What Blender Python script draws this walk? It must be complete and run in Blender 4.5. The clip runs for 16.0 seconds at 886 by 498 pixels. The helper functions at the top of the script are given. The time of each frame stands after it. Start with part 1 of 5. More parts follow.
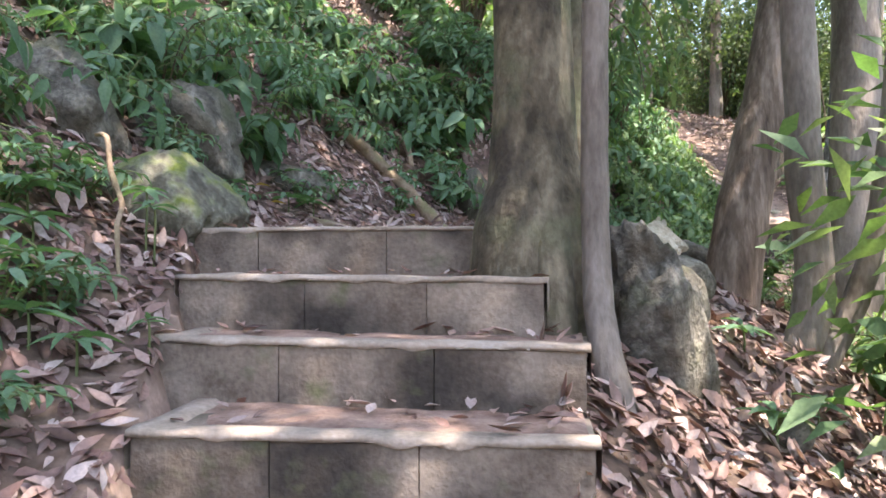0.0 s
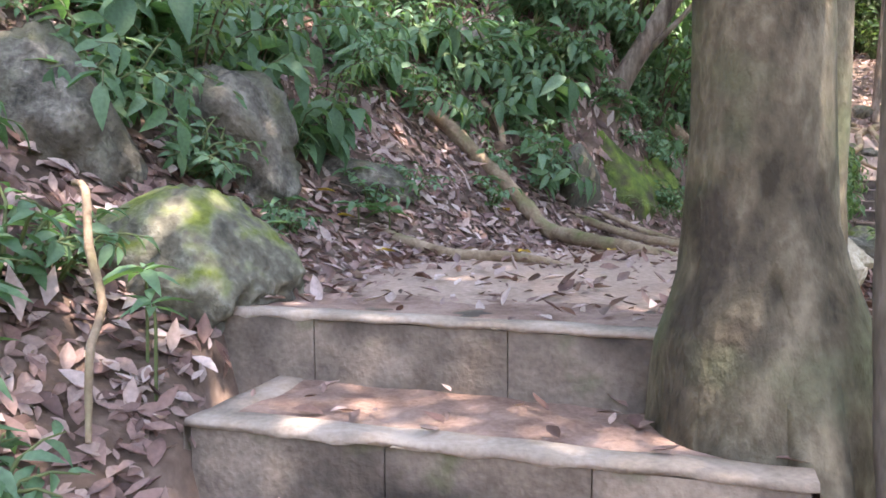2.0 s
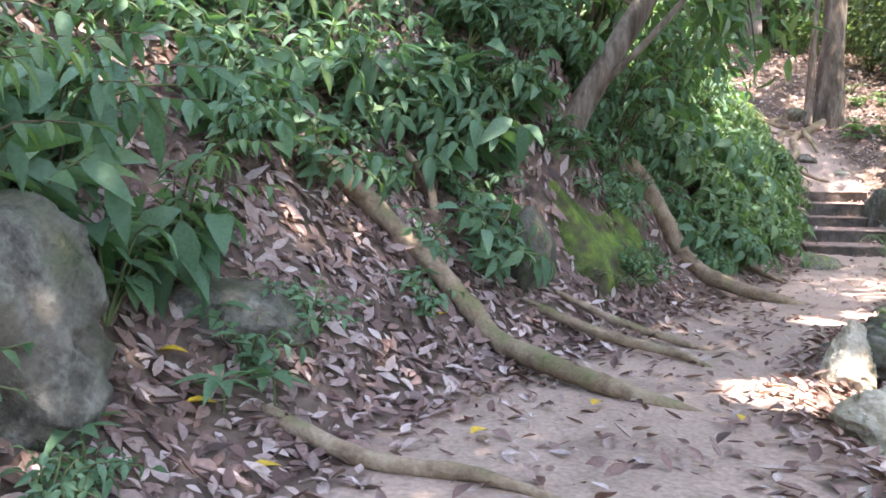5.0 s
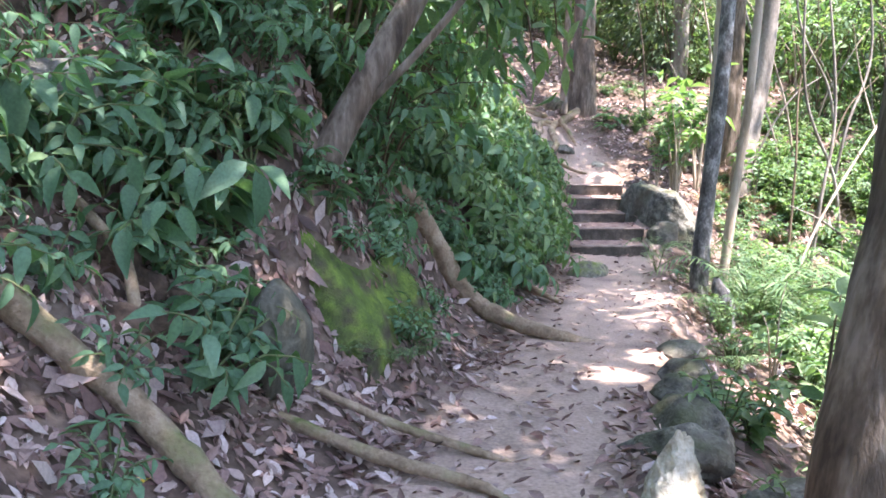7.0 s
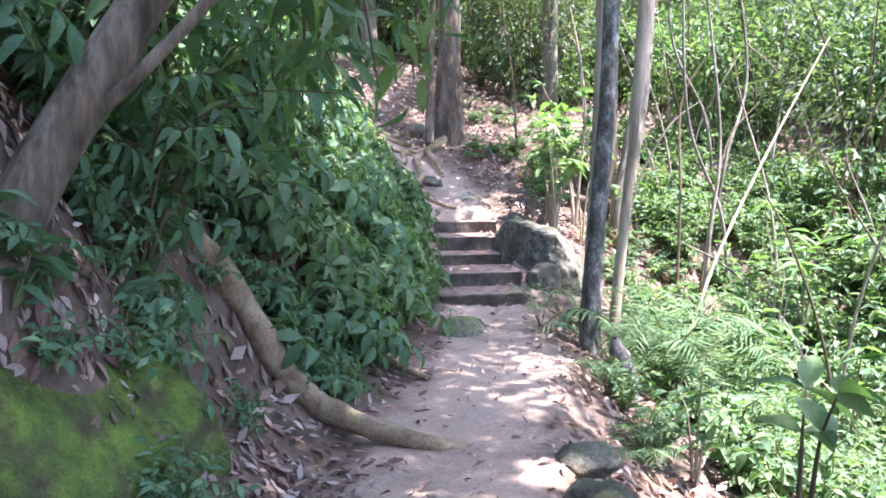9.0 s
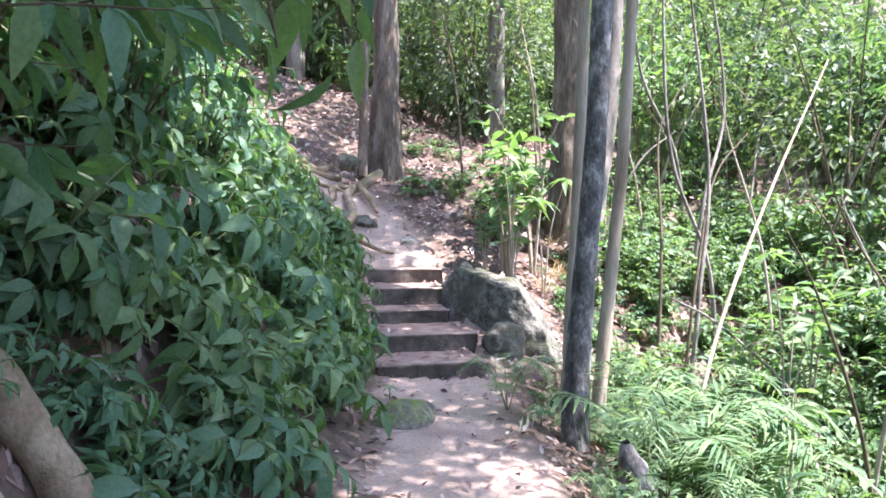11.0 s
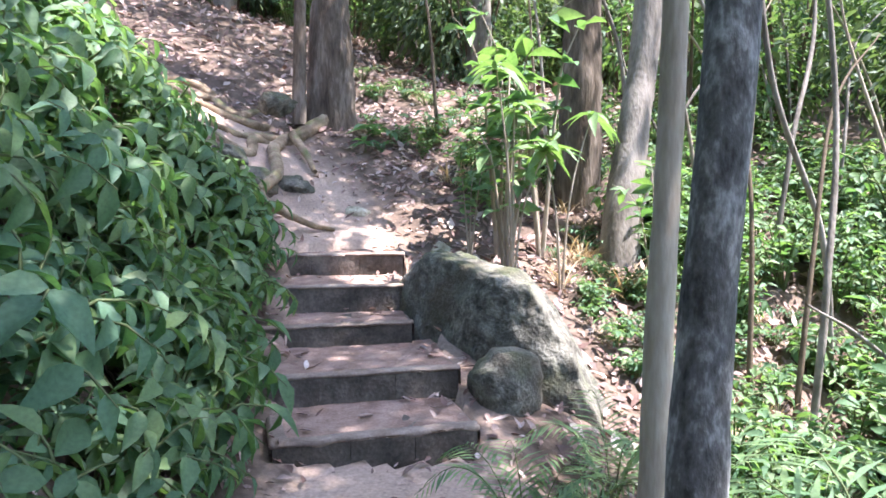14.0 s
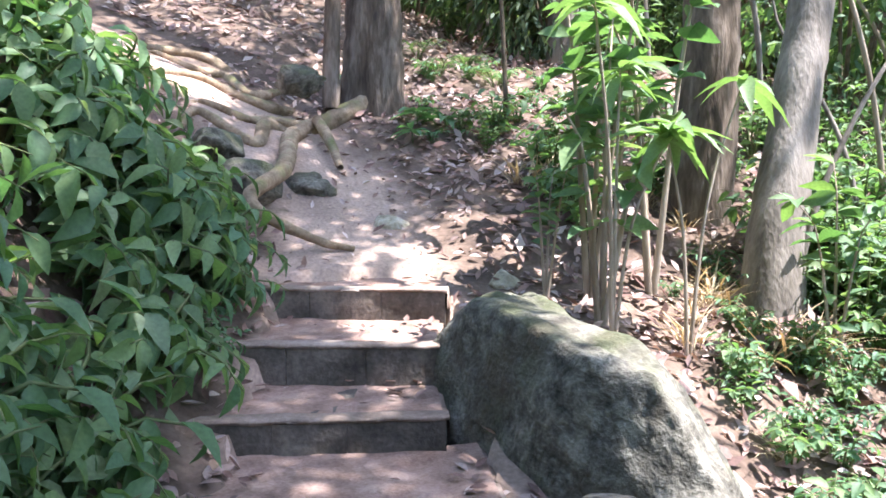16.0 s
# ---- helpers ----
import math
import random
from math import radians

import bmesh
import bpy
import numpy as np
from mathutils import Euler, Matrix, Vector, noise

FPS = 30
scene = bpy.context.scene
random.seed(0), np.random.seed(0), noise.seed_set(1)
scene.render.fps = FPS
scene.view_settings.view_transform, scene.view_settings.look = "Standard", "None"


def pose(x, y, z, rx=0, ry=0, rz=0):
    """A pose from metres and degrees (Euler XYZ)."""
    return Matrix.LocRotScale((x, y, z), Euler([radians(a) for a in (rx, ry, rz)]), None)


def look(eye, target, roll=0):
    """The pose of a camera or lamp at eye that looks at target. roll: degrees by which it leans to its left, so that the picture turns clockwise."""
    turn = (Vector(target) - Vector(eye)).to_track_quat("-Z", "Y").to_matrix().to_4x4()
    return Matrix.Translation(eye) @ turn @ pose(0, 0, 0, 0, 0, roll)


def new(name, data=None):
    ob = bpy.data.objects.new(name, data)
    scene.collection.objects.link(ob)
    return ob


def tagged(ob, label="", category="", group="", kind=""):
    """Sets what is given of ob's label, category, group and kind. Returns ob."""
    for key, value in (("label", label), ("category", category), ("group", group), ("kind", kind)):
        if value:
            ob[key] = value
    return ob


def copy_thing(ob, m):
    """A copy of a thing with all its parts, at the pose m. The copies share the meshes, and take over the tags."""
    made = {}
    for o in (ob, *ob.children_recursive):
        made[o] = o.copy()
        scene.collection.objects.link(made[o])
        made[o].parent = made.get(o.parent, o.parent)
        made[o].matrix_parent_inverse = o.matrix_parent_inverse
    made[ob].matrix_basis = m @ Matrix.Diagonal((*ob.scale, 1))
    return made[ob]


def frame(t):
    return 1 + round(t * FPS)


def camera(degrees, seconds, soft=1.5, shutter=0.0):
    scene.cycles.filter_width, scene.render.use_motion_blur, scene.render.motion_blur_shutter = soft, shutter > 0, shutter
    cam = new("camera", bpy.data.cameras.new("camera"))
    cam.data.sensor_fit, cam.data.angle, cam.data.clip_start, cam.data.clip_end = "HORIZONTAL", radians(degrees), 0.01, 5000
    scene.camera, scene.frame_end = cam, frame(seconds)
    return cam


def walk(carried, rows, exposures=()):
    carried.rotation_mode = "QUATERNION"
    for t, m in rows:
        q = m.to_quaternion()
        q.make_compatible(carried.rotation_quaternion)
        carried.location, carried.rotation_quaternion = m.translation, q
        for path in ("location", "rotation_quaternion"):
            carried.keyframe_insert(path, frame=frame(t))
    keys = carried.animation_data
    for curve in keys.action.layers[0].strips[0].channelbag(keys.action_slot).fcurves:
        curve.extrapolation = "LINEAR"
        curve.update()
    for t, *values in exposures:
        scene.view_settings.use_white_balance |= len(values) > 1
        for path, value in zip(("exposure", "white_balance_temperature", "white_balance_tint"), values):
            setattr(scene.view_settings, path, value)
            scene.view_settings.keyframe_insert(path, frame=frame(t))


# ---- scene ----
cam = camera(59.8, 16.0, 1.7)
METRES, EYE, TILT, LEAN, TURN = 14.0, 1.5, 0.0, 0.0, 0.0
ROWS = [
    (0.0, 0.0, 0.0, 0.0, 0.0, 0.0, -0.0),
    (0.5, -0.0059, 0.0209, 0.0047, 2.88, -1.96, -0.09),
    (1.0, -0.0053, 0.0442, 0.0142, 3.56, -4.03, -0.22),
    (1.5, -0.0056, 0.0635, 0.0255, 4.85, -4.3, 0.39),
    (2.0, -0.0163, 0.0861, 0.0347, 5.22, -4.74, 0.37),
    (2.5, -0.0207, 0.1037, 0.0416, 5.11, -4.7, 0.65),
    (3.0, -0.0232, 0.1212, 0.0521, 5.75, -4.63, 1.17),
    (5.5, -0.025, 0.2176, 0.093, -4.94, -6.87, 0.89),
    (6.0, -0.0154, 0.2388, 0.1057, -9.32, -6.84, 1.45),
    (6.5, -0.0128, 0.2643, 0.1086, -13.44, -7.61, 1.47),
    (7.0, -0.005, 0.29, 0.1138, -18.47, -9.18, 0.46),
    (7.5, 0.0117, 0.3166, 0.1161, -21.3, -8.83, 0.41),
    (8.0, 0.0241, 0.345, 0.1147, -24.2, -8.68, 0.29),
    (8.5, 0.0428, 0.372, 0.1128, -26.19, -7.88, 0.84),
    (9.0, 0.0586, 0.4009, 0.1128, -27.91, -7.06, 0.76),
    (9.5, 0.0698, 0.4304, 0.1118, -29.27, -6.07, 0.42),
    (12.0, 0.1673, 0.5978, 0.1004, -34.56, -3.75, 0.34),
    (12.5, 0.1913, 0.6323, 0.0964, -34.99, -5.06, 0.43),
    (13.0, 0.2135, 0.6654, 0.0925, -35.5, -6.31, 0.24),
    (13.5, 0.2418, 0.6971, 0.0902, -34.95, -6.3, 0.21),
    (14.0, 0.2656, 0.73, 0.0885, -34.42, -5.95, 0.55),
    (14.5, 0.2846, 0.7592, 0.0891, -33.11, -5.45, 0.56),
    (15.0, 0.3134, 0.7939, 0.0873, -31.66, -5.73, 0.5),
    (15.5, 0.3316, 0.825, 0.0864, -30.61, -5.98, -0.12),
    (16.0, 0.3588, 0.8566, 0.0863, -28.66, -5.92, 0.02),
]
walk(cam, [(t, pose(0, 0, EYE, TILT, LEAN, TURN) @ pose(METRES * x, METRES * y, METRES * z, 90 + pitch, roll, yaw)) for t, x, y, z, yaw, pitch, roll in ROWS], [(0.0, 2.9, 7150, 20), (3.0, 3.4, 7300, 25), (5.5, 3.3, 6800, 20), (7.5, 3.15, 6250, 22), (9.5, 3.05, 6050, 22), (12.5, 2.92, 6050, 21), (16.0, 2.82, 6100, 17)])
SUN_AZ, SUN_EL = 128.0, 66.0          # compass from +y towards +x, and height, degrees
SUN_DIR = Vector((math.sin(radians(SUN_AZ)) * math.cos(radians(SUN_EL)), math.cos(radians(SUN_AZ)) * math.cos(radians(SUN_EL)), math.sin(radians(SUN_EL))))
world = bpy.data.worlds.new("sky")
world.use_nodes = True
scene.world = world
wn = world.node_tree.nodes
sky = wn.new("ShaderNodeTexSky")
sky.sky_type, sky.sun_disc = "NISHITA", False
sky.sun_elevation, sky.sun_rotation = radians(SUN_EL), radians(SUN_AZ)
world.node_tree.links.new(sky.outputs[0], wn["Background"].inputs[0])
wn["Background"].inputs[1].default_value = 0.15
sun_data = bpy.data.lights.new("sun", "SUN")
sun_data.energy, sun_data.angle, sun_data.color = 3.5, radians(0.6), (1.0, 0.96, 0.9)
sun = new("sun", sun_data)
sun.matrix_world = look(SUN_DIR * 60, (0, 0, 0))
rng = np.random.default_rng(7)

# ---- materials ----


def mat(name, colours, scale=6.0, rough=0.85, bump=0.3, fine=60.0, coords="Object", stretch=(1, 1, 1), island=0.0, spec=0.3):
    """A surface with blotches at one scale, grain at another, and relief."""
    m = bpy.data.materials.new(name)
    m.use_nodes = True
    n, l = m.node_tree.nodes, m.node_tree.links
    b = n["Principled BSDF"]
    tc = n.new("ShaderNodeTexCoord") if coords == "Object" else n.new("ShaderNodeNewGeometry")
    mp = n.new("ShaderNodeMapping")
    mp.inputs["Scale"].default_value = stretch
    l.new(tc.outputs["Object" if coords == "Object" else "Position"], mp.inputs[0])
    a, f = n.new("ShaderNodeTexNoise"), n.new("ShaderNodeTexNoise")
    a.inputs["Scale"].default_value, a.inputs["Detail"].default_value, a.inputs["Roughness"].default_value = scale, 6, 0.62
    f.inputs["Scale"].default_value, f.inputs["Detail"].default_value = fine, 4
    l.new(mp.outputs[0], a.inputs[0]), l.new(mp.outputs[0], f.inputs[0])
    mix = n.new("ShaderNodeMath")
    mix.operation = "MULTIPLY_ADD"
    mix.inputs[1].default_value = 0.35
    l.new(f.outputs[0], mix.inputs[0]), l.new(a.outputs[0], mix.inputs[2])
    sub = n.new("ShaderNodeMath")
    sub.operation = "SUBTRACT"
    sub.inputs[1].default_value = 0.175
    l.new(mix.outputs[0], sub.inputs[0])
    r = n.new("ShaderNodeValToRGB")
    r.color_ramp.elements[0].position, r.color_ramp.elements[1].position = 0.32, 0.68
    while len(r.color_ramp.elements) < len(colours):
        r.color_ramp.elements.new(0.5)
    for i, (e, c) in enumerate(zip(r.color_ramp.elements, colours)):
        e.position = 0.32 + 0.36 * i / max(1, len(colours) - 1)
        e.color = (*c, 1)
    l.new(sub.outputs[0], r.inputs[0]), l.new(r.outputs[0], b.inputs["Base Color"])
    b.inputs["Roughness"].default_value, b.inputs["Specular IOR Level"].default_value = rough, spec
    bp = n.new("ShaderNodeBump")
    bp.inputs["Strength"].default_value, bp.inputs["Distance"].default_value = bump, 0.03
    l.new(mix.outputs[0], bp.inputs["Height"]), l.new(bp.outputs[0], b.inputs["Normal"])
    return m


def overlay(m, colour, threshold=0.5, scale=3.0, up=0.0, soft=0.12, attribute=""):
    """Lays a second covering (moss, dust, soil) over a material in patches; up: how much it keeps to upward faces."""
    n, l = m.node_tree.nodes, m.node_tree.links
    b = n["Principled BSDF"]
    old = b.inputs["Base Color"].links[0].from_socket
    t = n.new("ShaderNodeTexNoise")
    t.inputs["Scale"].default_value, t.inputs["Detail"].default_value = scale, 7
    g = n.new("ShaderNodeNewGeometry")
    l.new(g.outputs["Position"], t.inputs[0])
    value = t.outputs[0]
    if up:
        s = n.new("ShaderNodeSeparateXYZ")
        l.new(g.outputs["Normal"], s.inputs[0])
        k = n.new("ShaderNodeMath")
        k.operation, k.inputs[1].default_value = "MULTIPLY_ADD", up
        l.new(s.outputs[2], k.inputs[0]), l.new(value, k.inputs[2])
        value = k.outputs[0]
    if attribute:
        at = n.new("ShaderNodeAttribute")
        at.attribute_name = attribute
        k = n.new("ShaderNodeMath")
        k.operation = "ADD"
        l.new(at.outputs["Fac"], k.inputs[0]), l.new(value, k.inputs[1])
        value = k.outputs[0]
    mr = n.new("ShaderNodeMapRange")
    mr.inputs["From Min"].default_value, mr.inputs["From Max"].default_value = threshold - soft, threshold + soft
    l.new(value, mr.inputs[0])
    fine = n.new("ShaderNodeTexNoise")
    fine.inputs["Scale"].default_value = 45
    l.new(g.outputs["Position"], fine.inputs[0])
    hs = n.new("ShaderNodeHueSaturation")
    hs.inputs["Color"].default_value = (*colour, 1)
    mv = n.new("ShaderNodeMapRange")
    mv.inputs["To Min"].default_value, mv.inputs["To Max"].default_value = 0.45, 1.5
    l.new(fine.outputs[0], mv.inputs[0]), l.new(mv.outputs[0], hs.inputs["Value"])
    mx = n.new("ShaderNodeMixRGB")
    l.new(mr.outputs[0], mx.inputs[0]), l.new(old, mx.inputs[1]), l.new(hs.outputs[0], mx.inputs[2])
    l.new(mx.outputs[0], b.inputs["Base Color"])
    return m


def leaf_mat(name, colours, rough=0.5, through_light=0.35, tint=(1.15, 1.35, 0.55), fine=70.0):
    m = bpy.data.materials.new(name)
    m.use_nodes = True
    n, l = m.node_tree.nodes, m.node_tree.links
    b = n["Principled BSDF"]
    g = n.new("ShaderNodeNewGeometry")
    r = n.new("ShaderNodeValToRGB")
    while len(r.color_ramp.elements) < len(colours):
        r.color_ramp.elements.new(0.5)
    for i, (e, c) in enumerate(zip(r.color_ramp.elements, colours)):
        e.position, e.color = i / (len(colours) - 1), (*c, 1)
    l.new(g.outputs["Random Per Island"], r.inputs[0])
    t = n.new("ShaderNodeTexNoise")
    t.inputs["Scale"].default_value = fine
    tc = n.new("ShaderNodeTexCoord")
    l.new(tc.outputs["Object"], t.inputs[0])
    mv = n.new("ShaderNodeMapRange")
    mv.inputs["To Min"].default_value, mv.inputs["To Max"].default_value = 0.6, 1.4
    l.new(t.outputs[0], mv.inputs[0])
    hs = n.new("ShaderNodeHueSaturation")
    l.new(r.outputs[0], hs.inputs["Color"]), l.new(mv.outputs[0], hs.inputs["Value"])
    l.new(hs.outputs[0], b.inputs["Base Color"])
    b.inputs["Roughness"].default_value, b.inputs["Specular IOR Level"].default_value = rough, 0.35
    if through_light:
        tr, ms = n.new("ShaderNodeBsdfTranslucent"), n.new("ShaderNodeMixShader")
        mm = n.new("ShaderNodeMixRGB")
        mm.blend_type, mm.inputs[0].default_value, mm.inputs[2].default_value = "MULTIPLY", 1.0, (*tint, 1)
        l.new(hs.outputs[0], mm.inputs[1]), l.new(mm.outputs[0], tr.inputs[0])
        ms.inputs[0].default_value = through_light
        l.new(b.outputs[0], ms.inputs[1]), l.new(tr.outputs[0], ms.inputs[2])
        l.new(ms.outputs[0], n["Material Output"].inputs[0])
    return m


M_GROUND = mat("soil", [(0.06, 0.042, 0.032), (0.12, 0.083, 0.062), (0.19, 0.14, 0.11)], 2.5, 0.95, 0.7, 30, "Position")
overlay(M_GROUND, (0.37, 0.272, 0.215), 1.0, 2.2, 0, 0.22, "trail")
M_CONCRETE = mat("weathered_concrete", [(0.11, 0.085, 0.064), (0.205, 0.165, 0.128), (0.31, 0.255, 0.2)], 3.2, 0.92, 0.45, 55, "Position")
overlay(M_CONCRETE, (0.05, 0.042, 0.034), 0.53, 2.6, 0, 0.12)
overlay(M_CONCRETE, (0.11, 0.12, 0.06), 0.66, 6.0, 0, 0.08)
M_TREAD = mat("dusty_concrete", [(0.2, 0.165, 0.13), (0.31, 0.255, 0.205), (0.42, 0.355, 0.295)], 3.5, 0.95, 0.4, 60, "Position")
M_CONCRETE_FAR = mat("dark_concrete", [(0.05, 0.043, 0.036), (0.1, 0.085, 0.07), (0.2, 0.165, 0.135)], 3.5, 0.93, 0.5, 45, "Position")
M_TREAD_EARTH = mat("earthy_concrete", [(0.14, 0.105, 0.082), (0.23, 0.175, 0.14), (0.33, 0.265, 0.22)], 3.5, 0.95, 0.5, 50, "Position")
M_ROCK = mat("rock", [(0.045, 0.042, 0.034), (0.13, 0.121, 0.098), (0.27, 0.255, 0.21)], 9.0, 0.95, 1.0, 48, "Position")
overlay(M_ROCK, (0.075, 0.08, 0.045), 0.68, 4.5, 0.18, 0.1)
overlay(M_ROCK, (0.1, 0.08, 0.055), 0.6, 1.9, -0.05, 0.1)
M_MOSSROCK = mat("mossy_rock", [(0.06, 0.057, 0.042), (0.14, 0.135, 0.1), (0.34, 0.34, 0.28)], 7.0, 0.97, 1.0, 32, "Position")
overlay(M_MOSSROCK, (0.13, 0.16, 0.035), 0.68, 7.0, 0.2, 0.09)
M_MOSS = mat("moss", [(0.05, 0.07, 0.022), (0.095, 0.14, 0.03), (0.17, 0.235, 0.045)], 7.0, 1.0, 1.0, 90, "Position")
overlay(M_MOSS, (0.07, 0.055, 0.04), 0.47, 5.0, -0.22, 0.1)
M_FILL = mat("trodden_earth", [(0.16, 0.1, 0.078), (0.26, 0.175, 0.138), (0.35, 0.25, 0.205)], 6.0, 0.97, 0.6, 60, "Position")
M_SLAB = mat("dark_rock", [(0.05, 0.047, 0.036), (0.085, 0.08, 0.058), (0.13, 0.12, 0.09)], 5.0, 0.9, 0.5, 40, "Position")
M_PALEROCK = mat("pale_rock", [(0.22, 0.19, 0.13), (0.4, 0.36, 0.27), (0.58, 0.54, 0.44)], 7.0, 0.95, 0.9, 40, "Position")
M_CLAY = mat("clay", [(0.045, 0.031, 0.022), (0.095, 0.064, 0.046), (0.16, 0.11, 0.08)], 9.0, 0.96, 0.8, 35, "Position")
M_BARK = mat("smooth_bark", [(0.042, 0.036, 0.024), (0.115, 0.098, 0.066), (0.225, 0.195, 0.135)], 7.0, 0.92, 1.0, 34, "Position", (1, 1, 0.55))
overlay(M_BARK, (0.06, 0.05, 0.037), 0.57, 3.4, 0, 0.05)
overlay(M_BARK, (0.12, 0.13, 0.075), 0.62, 4.1, 0, 0.1)
M_BARK_GREY = mat("grey_bark", [(0.1, 0.085, 0.07), (0.19, 0.165, 0.14), (0.3, 0.265, 0.23)], 4.0, 0.9, 0.6, 45, "Position", (1, 1, 0.35))
M_BARK_DARK = mat("mottled_dark_bark", [(0.035, 0.032, 0.03), (0.11, 0.105, 0.1), (0.34, 0.33, 0.32)], 8.0, 0.9, 0.6, 55, "Position", (1, 1, 0.5))
M_BARK_PALE = mat("pale_bark", [(0.2, 0.155, 0.11), (0.32, 0.26, 0.2), (0.42, 0.36, 0.29)], 5.0, 0.9, 0.4, 50, "Position", (1, 1, 0.2))
M_BARK_ROUGH = mat("rough_bark", [(0.055, 0.04, 0.03), (0.13, 0.1, 0.075), (0.26, 0.21, 0.17)], 7.0, 0.95, 1.0, 35, "Position", (1, 1, 0.22))
M_ROOT = mat("root_bark", [(0.15, 0.105, 0.065), (0.26, 0.19, 0.125), (0.37, 0.29, 0.2)], 8.0, 0.9, 0.6, 50, "Position")
overlay(M_ROOT, (0.1, 0.12, 0.035), 0.68, 4, 0.1, 0.1)
M_TWIG = mat("twig", [(0.08, 0.06, 0.04), (0.16, 0.12, 0.08)], 10, 0.9, 0.3, 60)
M_GREENSTEM = mat("green_stem", [(0.07, 0.1, 0.035), (0.13, 0.15, 0.06)], 10, 0.7, 0.2, 60)
M_LITTER = leaf_mat("dry_leaves", [(0.06, 0.036, 0.03), (0.17, 0.1, 0.084), (0.3, 0.2, 0.17), (0.11, 0.062, 0.05), (0.42, 0.32, 0.28), (0.21, 0.125, 0.1), (0.54, 0.45, 0.41), (0.14, 0.08, 0.068)], 0.6, 0.12, (1.3, 1, 0.7))
M_LEAF = leaf_mat("bank_leaves", [(0.075, 0.15, 0.085), (0.11, 0.205, 0.12), (0.085, 0.175, 0.085), (0.155, 0.26, 0.165), (0.13, 0.21, 0.08)], 0.6, 0.38)
M_LEAF_BRIGHT = leaf_mat("light_leaves", [(0.075, 0.145, 0.07), (0.12, 0.205, 0.1), (0.19, 0.275, 0.12), (0.1, 0.18, 0.1), (0.24, 0.3, 0.17)], 0.55, 0.42)
M_LEAF_FAR = leaf_mat("woodland_leaves", [(0.055, 0.09, 0.055), (0.1, 0.145, 0.088), (0.19, 0.235, 0.13), (0.075, 0.115, 0.078)], 0.55, 0.4, fine=20)
M_LEAF_DRY = leaf_mat("straw", [(0.35, 0.27, 0.16), (0.5, 0.42, 0.28), (0.3, 0.2, 0.12)], 0.7, 0.2, (1.2, 1, 0.6))
M_YELLOW = leaf_mat("yellow_leaves", [(0.6, 0.36, 0.03), (0.7, 0.5, 0.06)], 0.5, 0.2, (1, 1, 0.5))

# ---- the lie of the land ----
TRAIL = np.array([(-0.3, -14, -2.6), (-0.3, -4, -0.6), (-0.3, -0.3, -0.05), (-0.35, 3.2, 1.38), (-0.4, 3.6, 1.585), (0.0, 4.8, 1.6), (0.65, 6.3, 1.53), (1.5, 7.5, 1.46),
                  (2.4, 8.8, 1.37), (3.5, 10.2, 1.28), (4.5, 11.6, 1.21), (5.4, 13.1, 1.19), (5.75, 13.7, 1.22), (6.8, 16.1, 1.98), (7.0, 17.0, 2.22), (7.1, 17.8, 2.6),
                  (6.9, 18.7, 3.1), (6.2, 19.6, 3.7), (5.2, 20.8, 4.3), (3.0, 23.0, 5.5), (-6, 30, 9)])


def dense_trail():
    out = []
    for a, b in zip(TRAIL[:-1], TRAIL[1:]):
        k = max(2, int(np.linalg.norm(b - a) / 0.2))
        out += [a + (b - a) * i / k for i in range(k)]
    p = np.array(out)
    for _ in range(2):
        p[1:-1] = (p[:-2] + 2 * p[1:-1] + p[2:]) / 4
    return p


LINE = dense_trail()
TANGENT = np.gradient(LINE[:, :2], axis=0)
TANGENT /= np.linalg.norm(TANGENT, axis=1)[:, None]


def ripple(x, y, f, seed):
    a = 0
    for i in range(4):
        k = seed * 1.7 + i * 2.4
        a = a + np.sin(f * (x * math.cos(k) + y * math.sin(k)) + k * 5) * np.sin(f * 0.83 * (y * math.cos(k * 1.3) - x * math.sin(k * 1.3)) + k)
    return a / 2.5


def under_stairs(off, along, more=0.0):
    low = (along > -0.4) & (along < 3.72) & (off < 0.46 + more + 0.3 * np.clip((along - 1.8) / 1.8, 0, 1)) & (off > -0.66 - more)
    return low | ((along > 13.5) & (along < 16.35) & (off < 0.55 + more) & (off > -0.45 - more))


